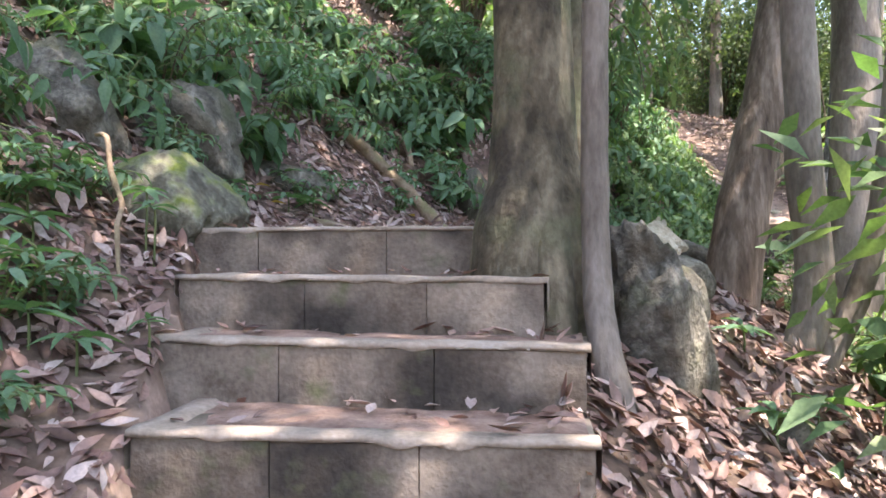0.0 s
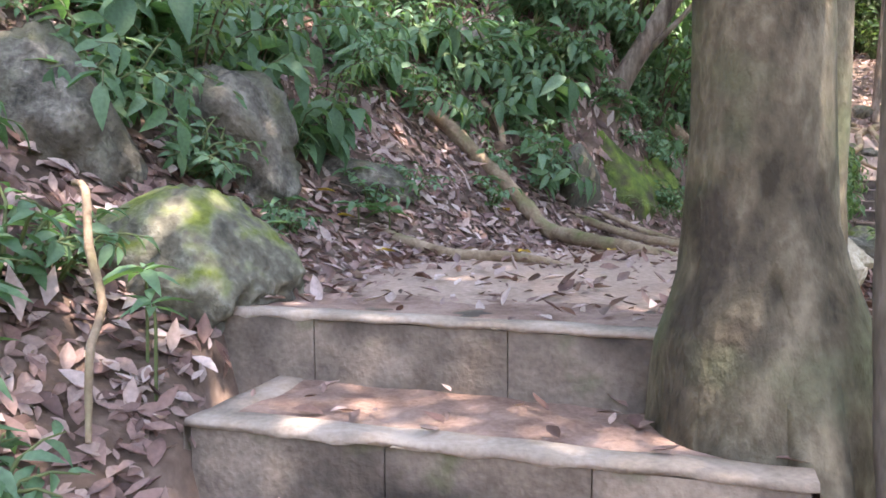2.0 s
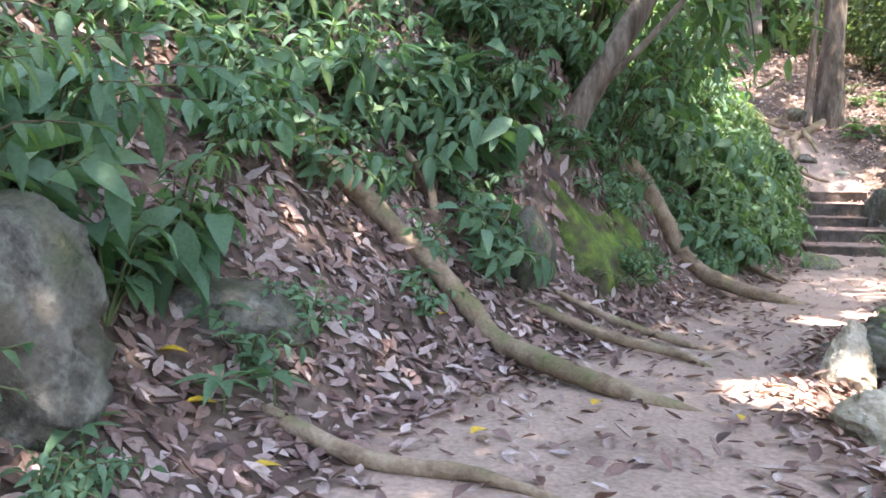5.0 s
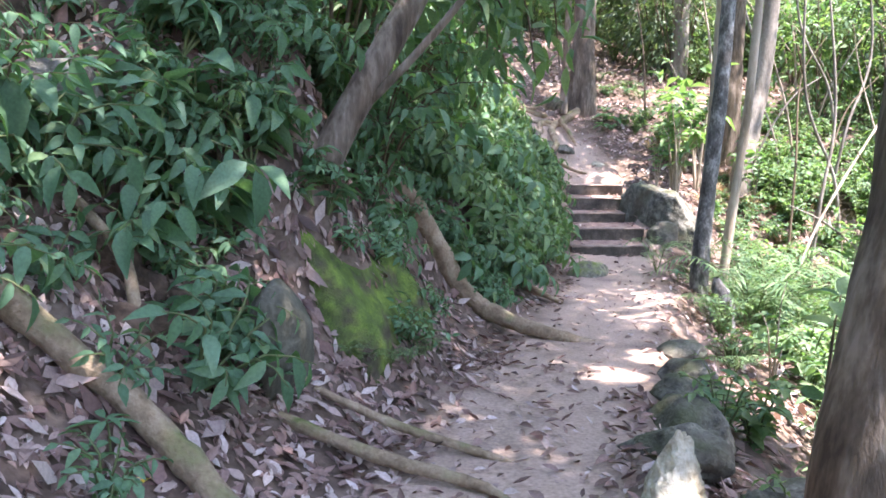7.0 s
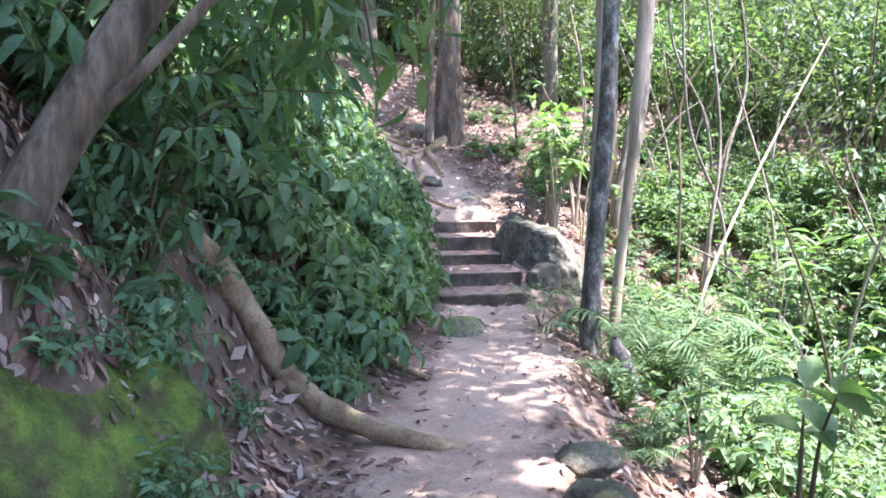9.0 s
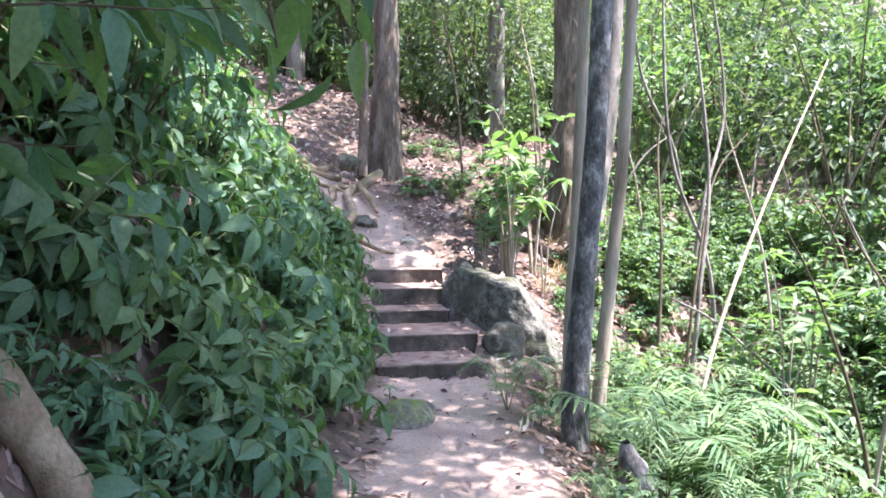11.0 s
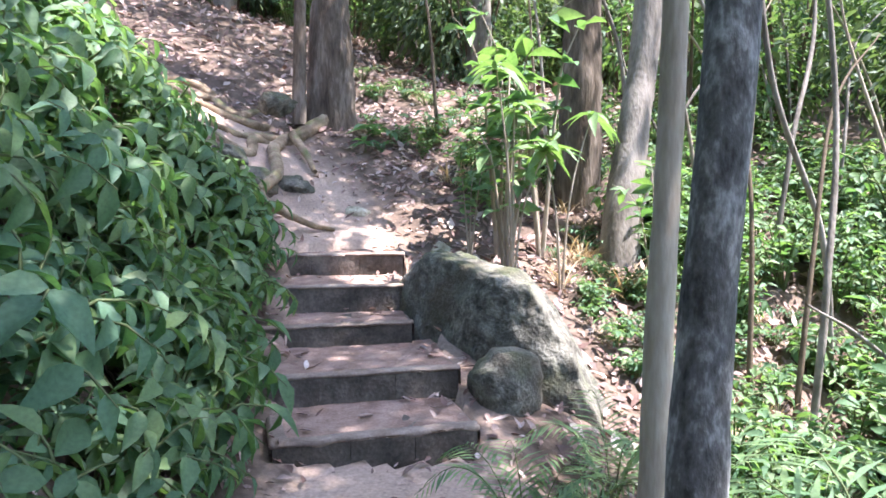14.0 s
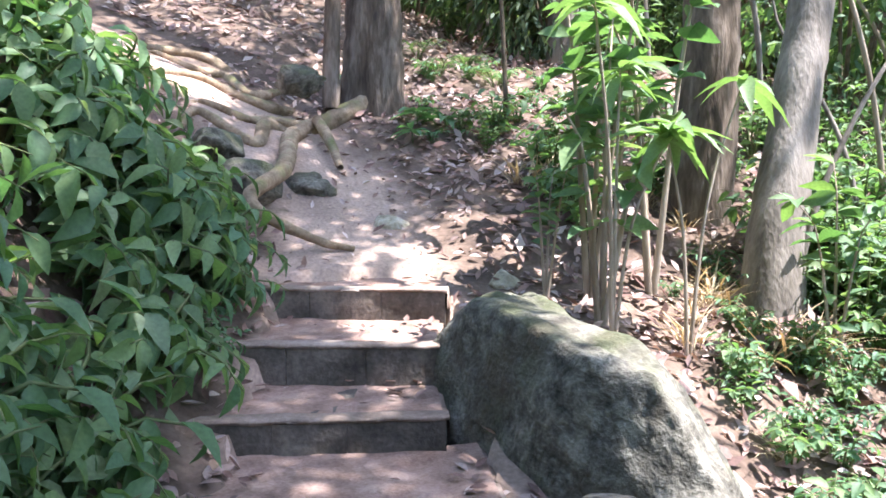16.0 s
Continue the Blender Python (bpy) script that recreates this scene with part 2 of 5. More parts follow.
def lie(x, y):
    """Height of the ground, signed offset from the trail's middle (left positive) and the trail's half width there."""
    x, y = np.atleast_1d(np.asarray(x, float)), np.atleast_1d(np.asarray(y, float))
    z, off, along = np.zeros_like(x), np.zeros_like(x), np.zeros_like(x)
    for i in range(0, len(x), 8000):
        dx, dy = x[i:i + 8000, None] - LINE[None, :, 0], y[i:i + 8000, None] - LINE[None, :, 1]
        d2 = dx * dx + dy * dy
        near = d2.argmin(1)
        dmin = np.sqrt(d2.min(1))
        w = 1 / (d2 + 0.02) ** 3
        w /= w.sum(1)[:, None]
        zp = (w * LINE[None, :, 2]).sum(1)
        side = (TANGENT[near, 0] * dy[np.arange(len(near)), near] - TANGENT[near, 1] * dx[np.arange(len(near)), near])
        z[i:i + 8000], off[i:i + 8000], along[i:i + 8000] = zp, np.where(side > 0, dmin, -dmin), LINE[near, 1]
    half = 0.62 + 0.3 * np.exp(-((along - 4.9) / 1.1) ** 2)
    s = np.maximum(0, off - half)
    steep = np.interp(along, [0, 1.5, 3, 4, 16, 18, 21], [0.55, 0.65, 0.95, 1.2, 1.15, 0.55, 0.6])
    left = steep * (s - 0.33 * (1 - np.exp(-s * 2.6)))
    left = left + np.interp(along, [7, 8, 12, 16], [0, 0.85, 0.6, 0.3]) * np.clip((s - 0.55) / 0.7, 0, 1)
    left = np.where(left > 3, 3 + (left - 3) * 0.75, left)
    left = np.where(left > 14, 14 + (left - 14) * 0.25, left)
    r = np.maximum(0, -off - half)
    fall = np.interp(along, [0, 13, 15.5, 17, 20], [-0.5, -0.5, -0.12, 0.12, 0.35])
    right = fall * np.minimum(r, 3.2) + np.maximum(0, r - 3.2) * 0.06 + np.maximum(0, r - 12) * 0.3
    right = np.where(right > 12, 12 + (right - 12) * 0.2, right)
    rough = np.clip((np.abs(off) - half + 0.35) / 0.9, 0.12, 1)
    rough = np.where((along > -0.5) & (along < 3.2) & (np.abs(off) < 0.9), 0.0, rough)
    h = z + left + right + rough * (0.07 * ripple(x, y, 2.1, 1) + 0.035 * ripple(x, y, 6.3, 2)) + 0.005 * ripple(x, y, 9, 3) + 0.85 * np.exp(-((x - 0.62) ** 2 + (y - 8.95) ** 2) / 0.32)
    h = np.where(under_stairs(off, along), h - 0.3, h)
    return h, off, half, along


def H(x, y):
    return float(lie(x, y)[0][0])


# ---- mesh makers ----


def mesh_of(name, verts, quads, material, smooth=True):
    me = bpy.data.meshes.new(name)
    verts, quads = np.asarray(verts, np.float32), np.asarray(quads, np.int32)
    me.vertices.add(len(verts)), me.loops.add(quads.size), me.polygons.add(len(quads))
    me.vertices.foreach_set("co", verts.ravel())
    me.loops.foreach_set("vertex_index", quads.ravel())
    me.polygons.foreach_set("loop_start", np.arange(len(quads), dtype=np.int32) * quads.shape[1])
    me.polygons.foreach_set("use_smooth", np.full(len(quads), smooth))
    me.update(calc_edges=True)
    me.materials.append(material)
    return me


def part(name, data, parent=None, label="", kind=""):
    ob = new(name, data)
    ob.parent = parent
    return tagged(ob, label, kind=kind)


def thing(name, label, category, group="", at=(0, 0, 0)):
    ob = new(name)
    ob.location = at
    ob.empty_display_size = 0.1
    return tagged(ob, label, category, group)


def from_bm(name, bm, material, smooth=True):
    me = bpy.data.meshes.new(name)
    bm.normal_update()
    bm.to_mesh(me), bm.free()
    for p in me.polygons:
        p.use_smooth = smooth
    me.materials.append(material)
    return me


def unit(v):
    return v / np.maximum(1e-9, np.linalg.norm(v, axis=-1, keepdims=True))


def leaves(name, pos, way, up, length, ratio, material, fine=True, curl=0.25, fold=0.25):
    """Many leaves in one mesh: each from pos along way, its face towards up."""
    pos, way, up = np.asarray(pos), unit(np.asarray(way)), np.asarray(up)
    side = unit(np.cross(way, up))
    up = np.cross(side, way)
    n = len(pos)
    length = np.broadcast_to(np.asarray(length, float), (n,))
    curl = np.broadcast_to(np.asarray(curl, float), (n,))
    if fine:
        rows = [(0.0, 0.03), (0.2, 0.36), (0.45, 0.5), (0.75, 0.3), (1.0, 0.015)]
        tmpl = np.array([(s * w, y, abs(s) * w) for y, w in rows for s in (-1, 0, 1)])
        face = np.array([(r * 3 + c, r * 3 + c + 1, r * 3 + c + 4, r * 3 + c + 3) for r in range(4) for c in (0, 1)])
    else:
        tmpl = np.array([(0, 0, 0), (-0.5, 0.45, 0.3), (0, 1, 0), (0.5, 0.45, 0.3)])
        face = np.array([(0, 1, 2, 3)])
    L = length[:, None]
    tx, ty = tmpl[None, :, 0] * L * ratio, tmpl[None, :, 1] * L
    tz = tmpl[None, :, 2] * L * ratio * fold * 2 - curl[:, None] * L * tmpl[None, :, 1] ** 2
    v = pos[:, None] + side[:, None] * tx[..., None] + way[:, None] * ty[..., None] + up[:, None] * tz[..., None]
    q = face[None] + (np.arange(n) * len(tmpl))[:, None, None]
    return mesh_of(name, v.reshape(-1, 3), q.reshape(-1, 4), material)


def smooth_line(pts, step=0.12):
    p = [np.array(a, float) for a in pts]
    p = [2 * p[0] - p[1]] + p + [2 * p[-1] - p[-2]]
    out = []
    for i in range(1, len(p) - 2):
        k = max(2, int(np.linalg.norm(p[i + 1] - p[i]) / step))
        for j in range(k):
            t = j / k
            out.append(0.5 * ((2 * p[i]) + (p[i + 1] - p[i - 1]) * t + (2 * p[i - 1] - 5 * p[i] + 4 * p[i + 1] - p[i + 2]) * t * t + (3 * p[i] - p[i - 1] - 3 * p[i + 1] + p[i + 2]) * t ** 3))
    out.append(p[-2])
    return np.array(out)


def tube(name, pts, radii, material, sides=10, knobs=0.12, step=0.12, seed=0, lobes=0.0, matched=False):
    """A tapering, knobbly stem along a curve."""
    line = smooth_line(pts, step)
    rad = np.interp(np.linspace(0, 1, len(line)), np.linspace(0, 1, len(radii)), radii)
    if matched:
        nodes = np.concatenate([[0], np.cumsum([max(2, int(np.linalg.norm(np.subtract(b, a)) / step)) for a, b in zip(pts[:-1], pts[1:])])])
        rad = np.interp(np.arange(len(line)), nodes, radii)
    tan = unit(np.gradient(line, axis=0))
    ref = np.array((1.0, 0.13, 0.07)) if abs(tan[0][0]) < 0.8 else np.array((0.1, 0.2, 1.0))
    rows = []
    for i, (c, t, r) in enumerate(zip(line, tan, rad)):
        u = unit(np.cross(t, ref))
        w = np.cross(t, u)
        for j in range(sides):
            a = 2 * math.pi * j / sides
            q = c + (u * math.cos(a) + w * math.sin(a)) * r
            k = noise.noise(Vector(q * (0.5 / max(0.03, r))) + Vector((seed, 0, 0))) * knobs + lobes * math.cos(3 * a + seed) * np.exp(-i / 4)
            rows.append(q + (u * math.cos(a) + w * math.sin(a)) * r * k)
    m = len(line)
    quads = [(i * sides + j, i * sides + (j + 1) % sides, (i + 1) * sides + (j + 1) % sides, (i + 1) * sides + j) for i in range(m - 1) for j in range(sides)]
    return mesh_of(name, rows, quads, material)


def join_tubes(name, specs, material, sides=5):
    vs, qs, n = [], [], 0
    for pts, radii in specs:
        me = tube("tmp", pts, radii, material, sides, 0.05, 0.15)
        v = np.empty(len(me.vertices) * 3, np.float32)
        me.vertices.foreach_get("co", v)
        q = np.empty(len(me.polygons) * 4, np.int32)
        me.polygons.foreach_get("vertices", q)
        vs.append(v.reshape(-1, 3)), qs.append(q.reshape(-1, 4) + n)
        n += len(me.vertices)
        bpy.data.meshes.remove(me)
    return mesh_of(name, np.vstack(vs), np.vstack(qs), material)


def rock_mesh(name, radii, seed, material, rough=0.22, cuts=6, detail=4):
    bm = bmesh.new()
    bmesh.ops.create_icosphere(bm, subdivisions=detail, radius=1.0)
    rr = random.Random(seed)
    planes = [(Vector((rr.uniform(-1, 1), rr.uniform(-1, 1), rr.uniform(-0.6, 1))).normalized(), rr.uniform(0.68, 0.9)) for _ in range(cuts)]
    for v in bm.verts:
        p = v.co.normalized()
        k = 1 + rough * noise.fractal(p * 1.1 + Vector((seed * 3.1, 0, 0)), 1.0, 2.0, 3) + rough * 0.32 * noise.fractal(p * 6 + Vector((0, seed, 0)), 0.9, 2.0, 3)
        p = p * k
        for nrm, dist in planes:
            over = p.dot(nrm) - dist
            if over > 0:
                p -= nrm * over * 0.8
        v.co = Vector((p.x * radii[0], p.y * radii[1], p.z * radii[2]))
    return from_bm(name, bm, material)


def rock(at, radii, seed, material, label, rot=(0, 0, 0), name="boulder", cuts=6, rough=0.22, detail=4):
    ob = new(name, rock_mesh(name, radii, seed, material, rough, cuts, detail))
    ob.matrix_world = pose(*at, *rot)
    return tagged(ob, label, "rock")


# ---- ground ----


def spread_axis(lo, hi, step, reach):
    mid = np.arange(lo, hi + step / 2, step)
    out, s, a, b = [mid], step, lo, hi
    left, right = [], []
    while b < reach:
        s = min(s * 1.25, 12)
        a, b = a - s, b + s
        left.append(a), right.append(b)
    return np.concatenate([left[::-1], mid, right])


gx, gy = spread_axis(-6, 13, 0.085, 160), spread_axis(-3, 24, 0.085, 180)
X, Y = np.meshgrid(gx, gy)
gz, goff, ghalf, galong = lie(X.ravel(), Y.ravel())
nx, ny = len(gx), len(gy)
idx = np.arange(nx * ny).reshape(ny, nx)
quads = np.stack([idx[:-1, :-1], idx[:-1, 1:], idx[1:, 1:], idx[1:, :-1]], -1).reshape(-1, 4)
ground_mesh = mesh_of("ground", np.stack([X.ravel(), Y.ravel(), gz], 1), quads, M_GROUND)
trail = ground_mesh.attributes.new("trail", "FLOAT", "POINT")
trail.data.foreach_set("value", np.clip(0.75 - (np.abs(goff) - ghalf + 0.25) * 1.3, 0, 0.75).astype(np.float32))
ground = tagged(new("ground", ground_mesh), "sandy brown forest soil with a trodden footpath", "ground", kind="structure")

# ---- concrete steps ----


def step_thing(L, R, top, back, rise, blocks, body, cap, group, seed):
    """One step: L and R are the ends of its front edge, back the depth of its tread."""
    L, R = Vector((*L, 0)), Vector((*R, 0))
    along = (R - L).normalized()
    inward = Vector((-along.y, along.x, 0))
    width = (R - L).length
    root = thing("concrete_step", "weathered concrete block step with dusty tread and fallen leaves", "step", group, (L.x, L.y, top - rise))
    turn = Matrix.Rotation(math.atan2(along.y, along.x), 4, "Z")
    root.matrix_world = Matrix.Translation((L.x, L.y, top - rise)) @ turn
    rr = random.Random(seed)
    lip = 0.03
    # tread slab with a worn edge
    nu, nv = 40, 12
    verts, faces = [], []
    for j in range(nv):
        v = [-0.004, -0.008, -0.001, 0.045, 0.08, 0.1][j] if j < 6 else 0.1 + (back - 0.1) * (j - 5) / (nv - 6)
        z = [-lip, -0.02, -0.003, 0, -0.001, -0.004][j] if j < 6 else -0.006
        for i in range(nu):
            u = -0.012 + (width + 0.024) * i / (nu - 1)
            wob = 0.006 * noise.noise(Vector((u * 5, seed * 2.3, j * 0.2))) + 0.005 * noise.noise(Vector((u * 19, seed, j * 0.3)))
            sunk = -0.022 if v > 0.085 and u > 0.085 else 0.0
            verts.append((u, v + (wob if j < 4 else 0), rise + sunk + (z if j else z * (0.45 + 1.3 * abs(noise.noise(Vector((u * 6, seed, 0)))))) + 0.006 * noise.noise(Vector((u * 7, v * 7, seed)))))
    faces = [(j * nu + i, j * nu + i + 1, (j + 1) * nu + i + 1, (j + 1) * nu + i) for j in range(nv - 1) for i in range(nu - 1)]
    k = len(verts)
    verts += [(verts[j * nu + e][0], verts[j * nu + e][1], rise - 0.12) for e in (0, nu - 1) for j in range(nv)]
    faces += [(j * nu, (j + 1) * nu, k + j + 1, k + j) for j in range(nv - 1)]
    faces += [((j + 1) * nu + nu - 1, j * nu + nu - 1, k + nv + j, k + nv + j + 1) for j in range(nv - 1)]
    part("tread", mesh_of("tread", verts, faces, cap), root, "pale dusty tread with a worn lip")
    # trodden earth that fills the tread behind its rim
    fu, fv = 26, 12
    verts = [(0.075 + (width - 0.085) * i / (fu - 1), 0.075 + (back - 0.08) * j / (fv - 1)) for j in range(fv) for i in range(fu)]
    verts = [(u, v, rise - 0.014 + 0.012 * noise.noise(Vector((u * 6, v * 6, seed * 1.9))) + 0.004 * noise.noise(Vector((u * 25, v * 25, seed)))) for u, v in verts]
    part("earth_fill", mesh_of("earth_fill", verts, [(j * fu + i, j * fu + i + 1, (j + 1) * fu + i + 1, (j + 1) * fu + i) for j in range(fv - 1) for i in range(fu - 1)], M_FILL), root, "pinkish trodden earth behind the rim")
    # mortar core behind the blocks
    bm = bmesh.new()
    bmesh.ops.create_cube(bm, size=1)
    for v in bm.verts:
        v.co = Vector(((v.co.x + 0.5) * (width - 0.03) + 0.015, 0.014 + (v.co.y + 0.5) * (back - 0.03), -0.15 + (v.co.z + 0.5) * (rise + 0.13)))
    bmesh.ops.bevel(bm, geom=bm.edges[:], offset=0.01, segments=1)
    part("mortar_core", from_bm("mortar_core", bm, body, False), root)
    cuts = [0.0] + [width * (i + rr.uniform(-0.12, 0.12)) / blocks for i in range(1, blocks)] + [width]
    for a, b in zip(cuts[:-1], cuts[1:]):
        bm = bmesh.new()
        bmesh.ops.create_cube(bm, size=1)
        bmesh.ops.subdivide_edges(bm, edges=bm.edges[:], cuts=3, use_grid_fill=True)
        proud = rr.uniform(0, 0.006)
        for v in bm.verts:
            c = v.co.copy()
            e = (abs(c.x) > 0.49) + (abs(c.y) > 0.49) + (abs(c.z) > 0.49)
            v.co = Vector((a + 0.002 + (c.x + 0.5) * (b - a - 0.004), -proud + (c.y + 0.5) * 0.12, -0.12 + (c.z + 0.5) * (rise + 0.098)))
            v.co += Vector((0, 0.0015 * (e - 1) + 0.003 * noise.noise(v.co * 9 + Vector((seed, a, 0))), 0))
        part("block", from_bm("block", bm, body, False), root)
    return root


STEPS_1 = [((-1.3, 3.62), (0.22, 3.21), 1.60), ((-1.05, 3.06), (0.36, 2.74), 1.40), ((-1.0, 2.64), (0.45, 2.4), 1.20), ((-0.87, 2.14), (0.4, 2.0), 1.0), ((-0.86, 1.66), (0.4, 1.52), 0.8),
           ((-0.85, 1.18), (0.4, 1.05), 0.6), ((-0.85, 0.72), (0.4, 0.6), 0.4), ((-0.85, 0.3), (0.4, 0.2), 0.2)]
for i, (a, b, z) in enumerate(STEPS_1):
    step_thing(a, b, z, 0.5 if i == 0 else 0.64, 0.2, 3, M_CONCRETE, M_TREAD, "lower flight of steps", i + 1)
STEPS_2 = [((5.12, 13.82), (6.15, 13.46), 1.36), ((5.27, 14.47), (6.41, 14.0), 1.53), ((5.5, 15.25), (6.56, 14.77), 1.67), ((5.75, 15.82), (6.76, 15.23), 1.86), ((6.1, 16.45), (7.12, 15.8), 2.03)]
for i, (a, b, z) in enumerate(STEPS_2):
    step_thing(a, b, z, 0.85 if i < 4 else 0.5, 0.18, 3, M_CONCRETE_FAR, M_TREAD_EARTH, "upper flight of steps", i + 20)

# ---- rocks ----
rock((-1.4, 3.84, 1.68), (0.44, 0.36, 0.34), 3, M_MOSSROCK, "rounded mossy boulder beside the top step", (0, 0, -20), cuts=4, detail=5, rough=0.28)
rock((-2.03, 4.1, 2.16), (0.3, 0.34, 0.46), 5, M_ROCK, "tall grey lichen-covered boulder in the bank", (0, 0, 10), cuts=5, detail=5, rough=0.28)
rock((-1.78, 4.9, 2.2), (0.5, 0.34, 0.38), 8, M_ROCK, "grey boulder bedded in the earth bank", (0, 10, 0), cuts=6, detail=5, rough=0.28)
rock((-1.2, 6.0, 2.02), (0.36, 0.3, 0.15), 11, M_ROCK, "flat grey stone sitting on a clay ledge", (8, 14, 20))
rock((-1.1, 6.05, 1.7), (0.34, 0.3, 0.22), 12, M_CLAY, "lump of orange clay under a flat stone", name="clay_ledge", detail=3)
rock((-0.62, 6.5, 1.62), (0.17, 0.12, 0.12), 13, M_ROCK, "small grey stone among dry leaves", detail=3, name="stone")
rock((0.35, 7.95, 1.98), (0.16, 0.36, 0.36), 15, M_SLAB, "dark flat slab of rock leaning in the bank", (25, 0, -25), cuts=9, rough=0.12)


def mossy_shoulder(at, along, inward, length, slope, seed):
    """A shoulder of the bank: a mossy face that climbs away from the path above a short drop of bare earth."""
    nu, nv = 64, 48
    rows = []
    for j in range(nv):
        for i in range(nu):
            a, w = length * (i / (nu - 1) - 0.5), -0.42 + 1.25 * j / (nv - 1)
            edge = -0.2 + 0.09 * noise.noise(Vector((a * 2.2, seed, 0))) + 0.03 * noise.noise(Vector((a * 9, seed, 4)))
            end = min(1.0, (0.5 * length - abs(a)) / 0.22)
            drop = min(1.0, max(0.0, (edge + 0.05 - w) / 0.12))
            z = slope * w - 0.25 * max(0, w - 0.3) - 0.55 * drop - 0.5 * (1 - end) ** 2
            z += 0.07 * noise.noise(Vector((a * 3, w * 3, seed))) + 0.025 * noise.noise(Vector((a * 11, w * 11, seed)))
            rows.append((at[0] + along[0] * a + inward[0] * w, at[1] + along[1] * a + inward[1] * w, at[2] + z))
    quads = [(j * nu + i, j * nu + i + 1, (j + 1) * nu + i + 1, (j + 1) * nu + i) for j in range(nv - 1) for i in range(nu - 1)]
    ob = tagged(new("mossy_earth_shoulder", mesh_of("mossy_earth_shoulder", rows, quads, M_MOSS)), "earth shoulder of the bank covered in green moss", "earth")
    return ob


mossy_shoulder((1.08, 8.78, 2.1), (0.53, 0.848), (-0.848, 0.53), 1.4, 1.4, 4)
rock((-0.75, 8.45, 3.05), (0.3, 0.4, 0.45), 18, M_ROCK, "grey boulder half hidden by bank plants", cuts=5)
rock((1.84, 6.72, 1.5), (0.13, 0.12, 0.25), 21, M_PALEROCK, "pale upright stone on the path edge", (0, 6, 0), detail=5, rough=0.5, cuts=9, name="stone")
rock((1.62, 5.9, 1.5), (0.22, 0.18, 0.2), 22, M_PALEROCK, "pale rough stone on the path edge", detail=5, rough=0.5, cuts=9, name="stone")
for i, (x, y, r) in enumerate([(2.25, 7.2, 0.22), (2.6, 7.65, 0.25), (2.9, 8.1, 0.2), (3.2, 8.5, 0.22), (3.5, 9.0, 0.16), (2.45, 6.7, 0.26)]):
    rock((x, y, H(x, y) + r * 0.25), (r * 1.25, r, r * 0.75), 30 + i, M_ROCK, "greyish stone edging the footpath", (0, 8, 40 * i), detail=4, rough=0.35, cuts=9, name="stone")
rock((4.72, 12.6, 1.22), (0.32, 0.23, 0.15), 40, M_MOSSROCK, "low mossy stone set in the footpath", detail=3, name="stone")


def wedge_boulder(at, half, turn, seed, label):
    """A big worn boulder: steep towards the steps, long slope down the other way."""
    bm = bmesh.new()
    bmesh.ops.create_icosphere(bm, subdivisions=6, radius=1.0)
    faces = [(Vector((0.12, -0.16, 1)).normalized(), 0.8), (Vector((0.62, -0.3, 0.6)).normalized(), 0.62), (Vector((0.35, -0.8, 0.5)).normalized(), 0.72), (Vector((-1, -0.1, 0.25)).normalized(), 0.8), (Vector((-0.75, -0.75, 0.15)).normalized(), 0.78), (Vector((-0.2, 1, 0.1)).normalized(), 0.85)]
    for v in bm.verts:
        p = v.co.copy()
        p = p / (abs(p.x) ** 3.2 + abs(p.y) ** 3.2 + abs(p.z) ** 3.2) ** (1 / 3.2)
        for nrm, dist in faces:
            over = p.dot(nrm) - dist
            if over > 0:
                p -= nrm * over * 0.78
        k = 0.09 * noise.fractal(p * 1.3 + Vector((seed, 0, 0)), 1.0, 2.0, 3) + 0.022 * noise.fractal(p * 7 + Vector((0, seed, 0)), 0.8, 2.0, 4)
        p = p * (1 + k)
        v.co = Vector((p.x * half[0], p.y * half[1], p.z * half[2]))
    ob = tagged(new("boulder", from_bm("boulder", bm, M_ROCK)), label, "rock")
    ob.matrix_world = pose(*at, 0, 0, turn)
    return ob


wedge_boulder((7.16, 14.55, 1.2), (0.56, 1.1, 0.95), -2, 6, "large grey lichened boulder beside the upper steps")
rock((6.62, 13.82, 1.4), (0.25, 0.21, 0.28), 43, M_ROCK, "small greyish boulder at the foot of a larger one", (0, 0, 10))
for i, (x, y, r) in enumerate([(1.05, 3.7, 0.22), (1.3, 4.2, 0.2), (1.35, 3.0, 0.1)]):
    rock((x, y, H(x, y) + r * 0.15), (r * 1.2, r * 0.9, r * 0.9), 50 + i, M_ROCK, "rough stone on the slope below the steps", (20, 15, 60 * i), detail=3, cuts=10, name="stone")
for i, (x, y, z, r) in enumerate([(6.4, 17.45, 2.72, 0.24), (6.3, 17.75, 2.95, 0.22), (6.98, 17.75, 2.62, 0.2), (7.3, 18.9, 3.6, 0.2), (7.65, 16.0, 2.06, 0.12), (7.95, 16.5, 2.08, 0.26), (7.4, 17.1, 2.35, 0.15)]):
    rock((x, y, z - 0.08), (r * 1.2, r, r * 0.7), 60 + i, M_PALEROCK if i > 3 else M_ROCK, "stone bedded in the upper footpath", (10, 5, 50 * i), detail=4, rough=0.4, cuts=10, name="stone")

rock((0.9, 3.2, 1.0), (0.24, 0.34, 0.6), 52, M_ROCK, "rough upright rock beside the slender trunk", (6, -8, 15), detail=5, cuts=9, rough=0.35)
rock((-0.65, 7.92, 2.15), (0.62, 0.24, 0.42), 19, M_CLAY, "bare face of reddish clay in the bank", (15, 0, -10), name="earth_mound", detail=5, rough=0.5, cuts=3)

# ---- roots ----


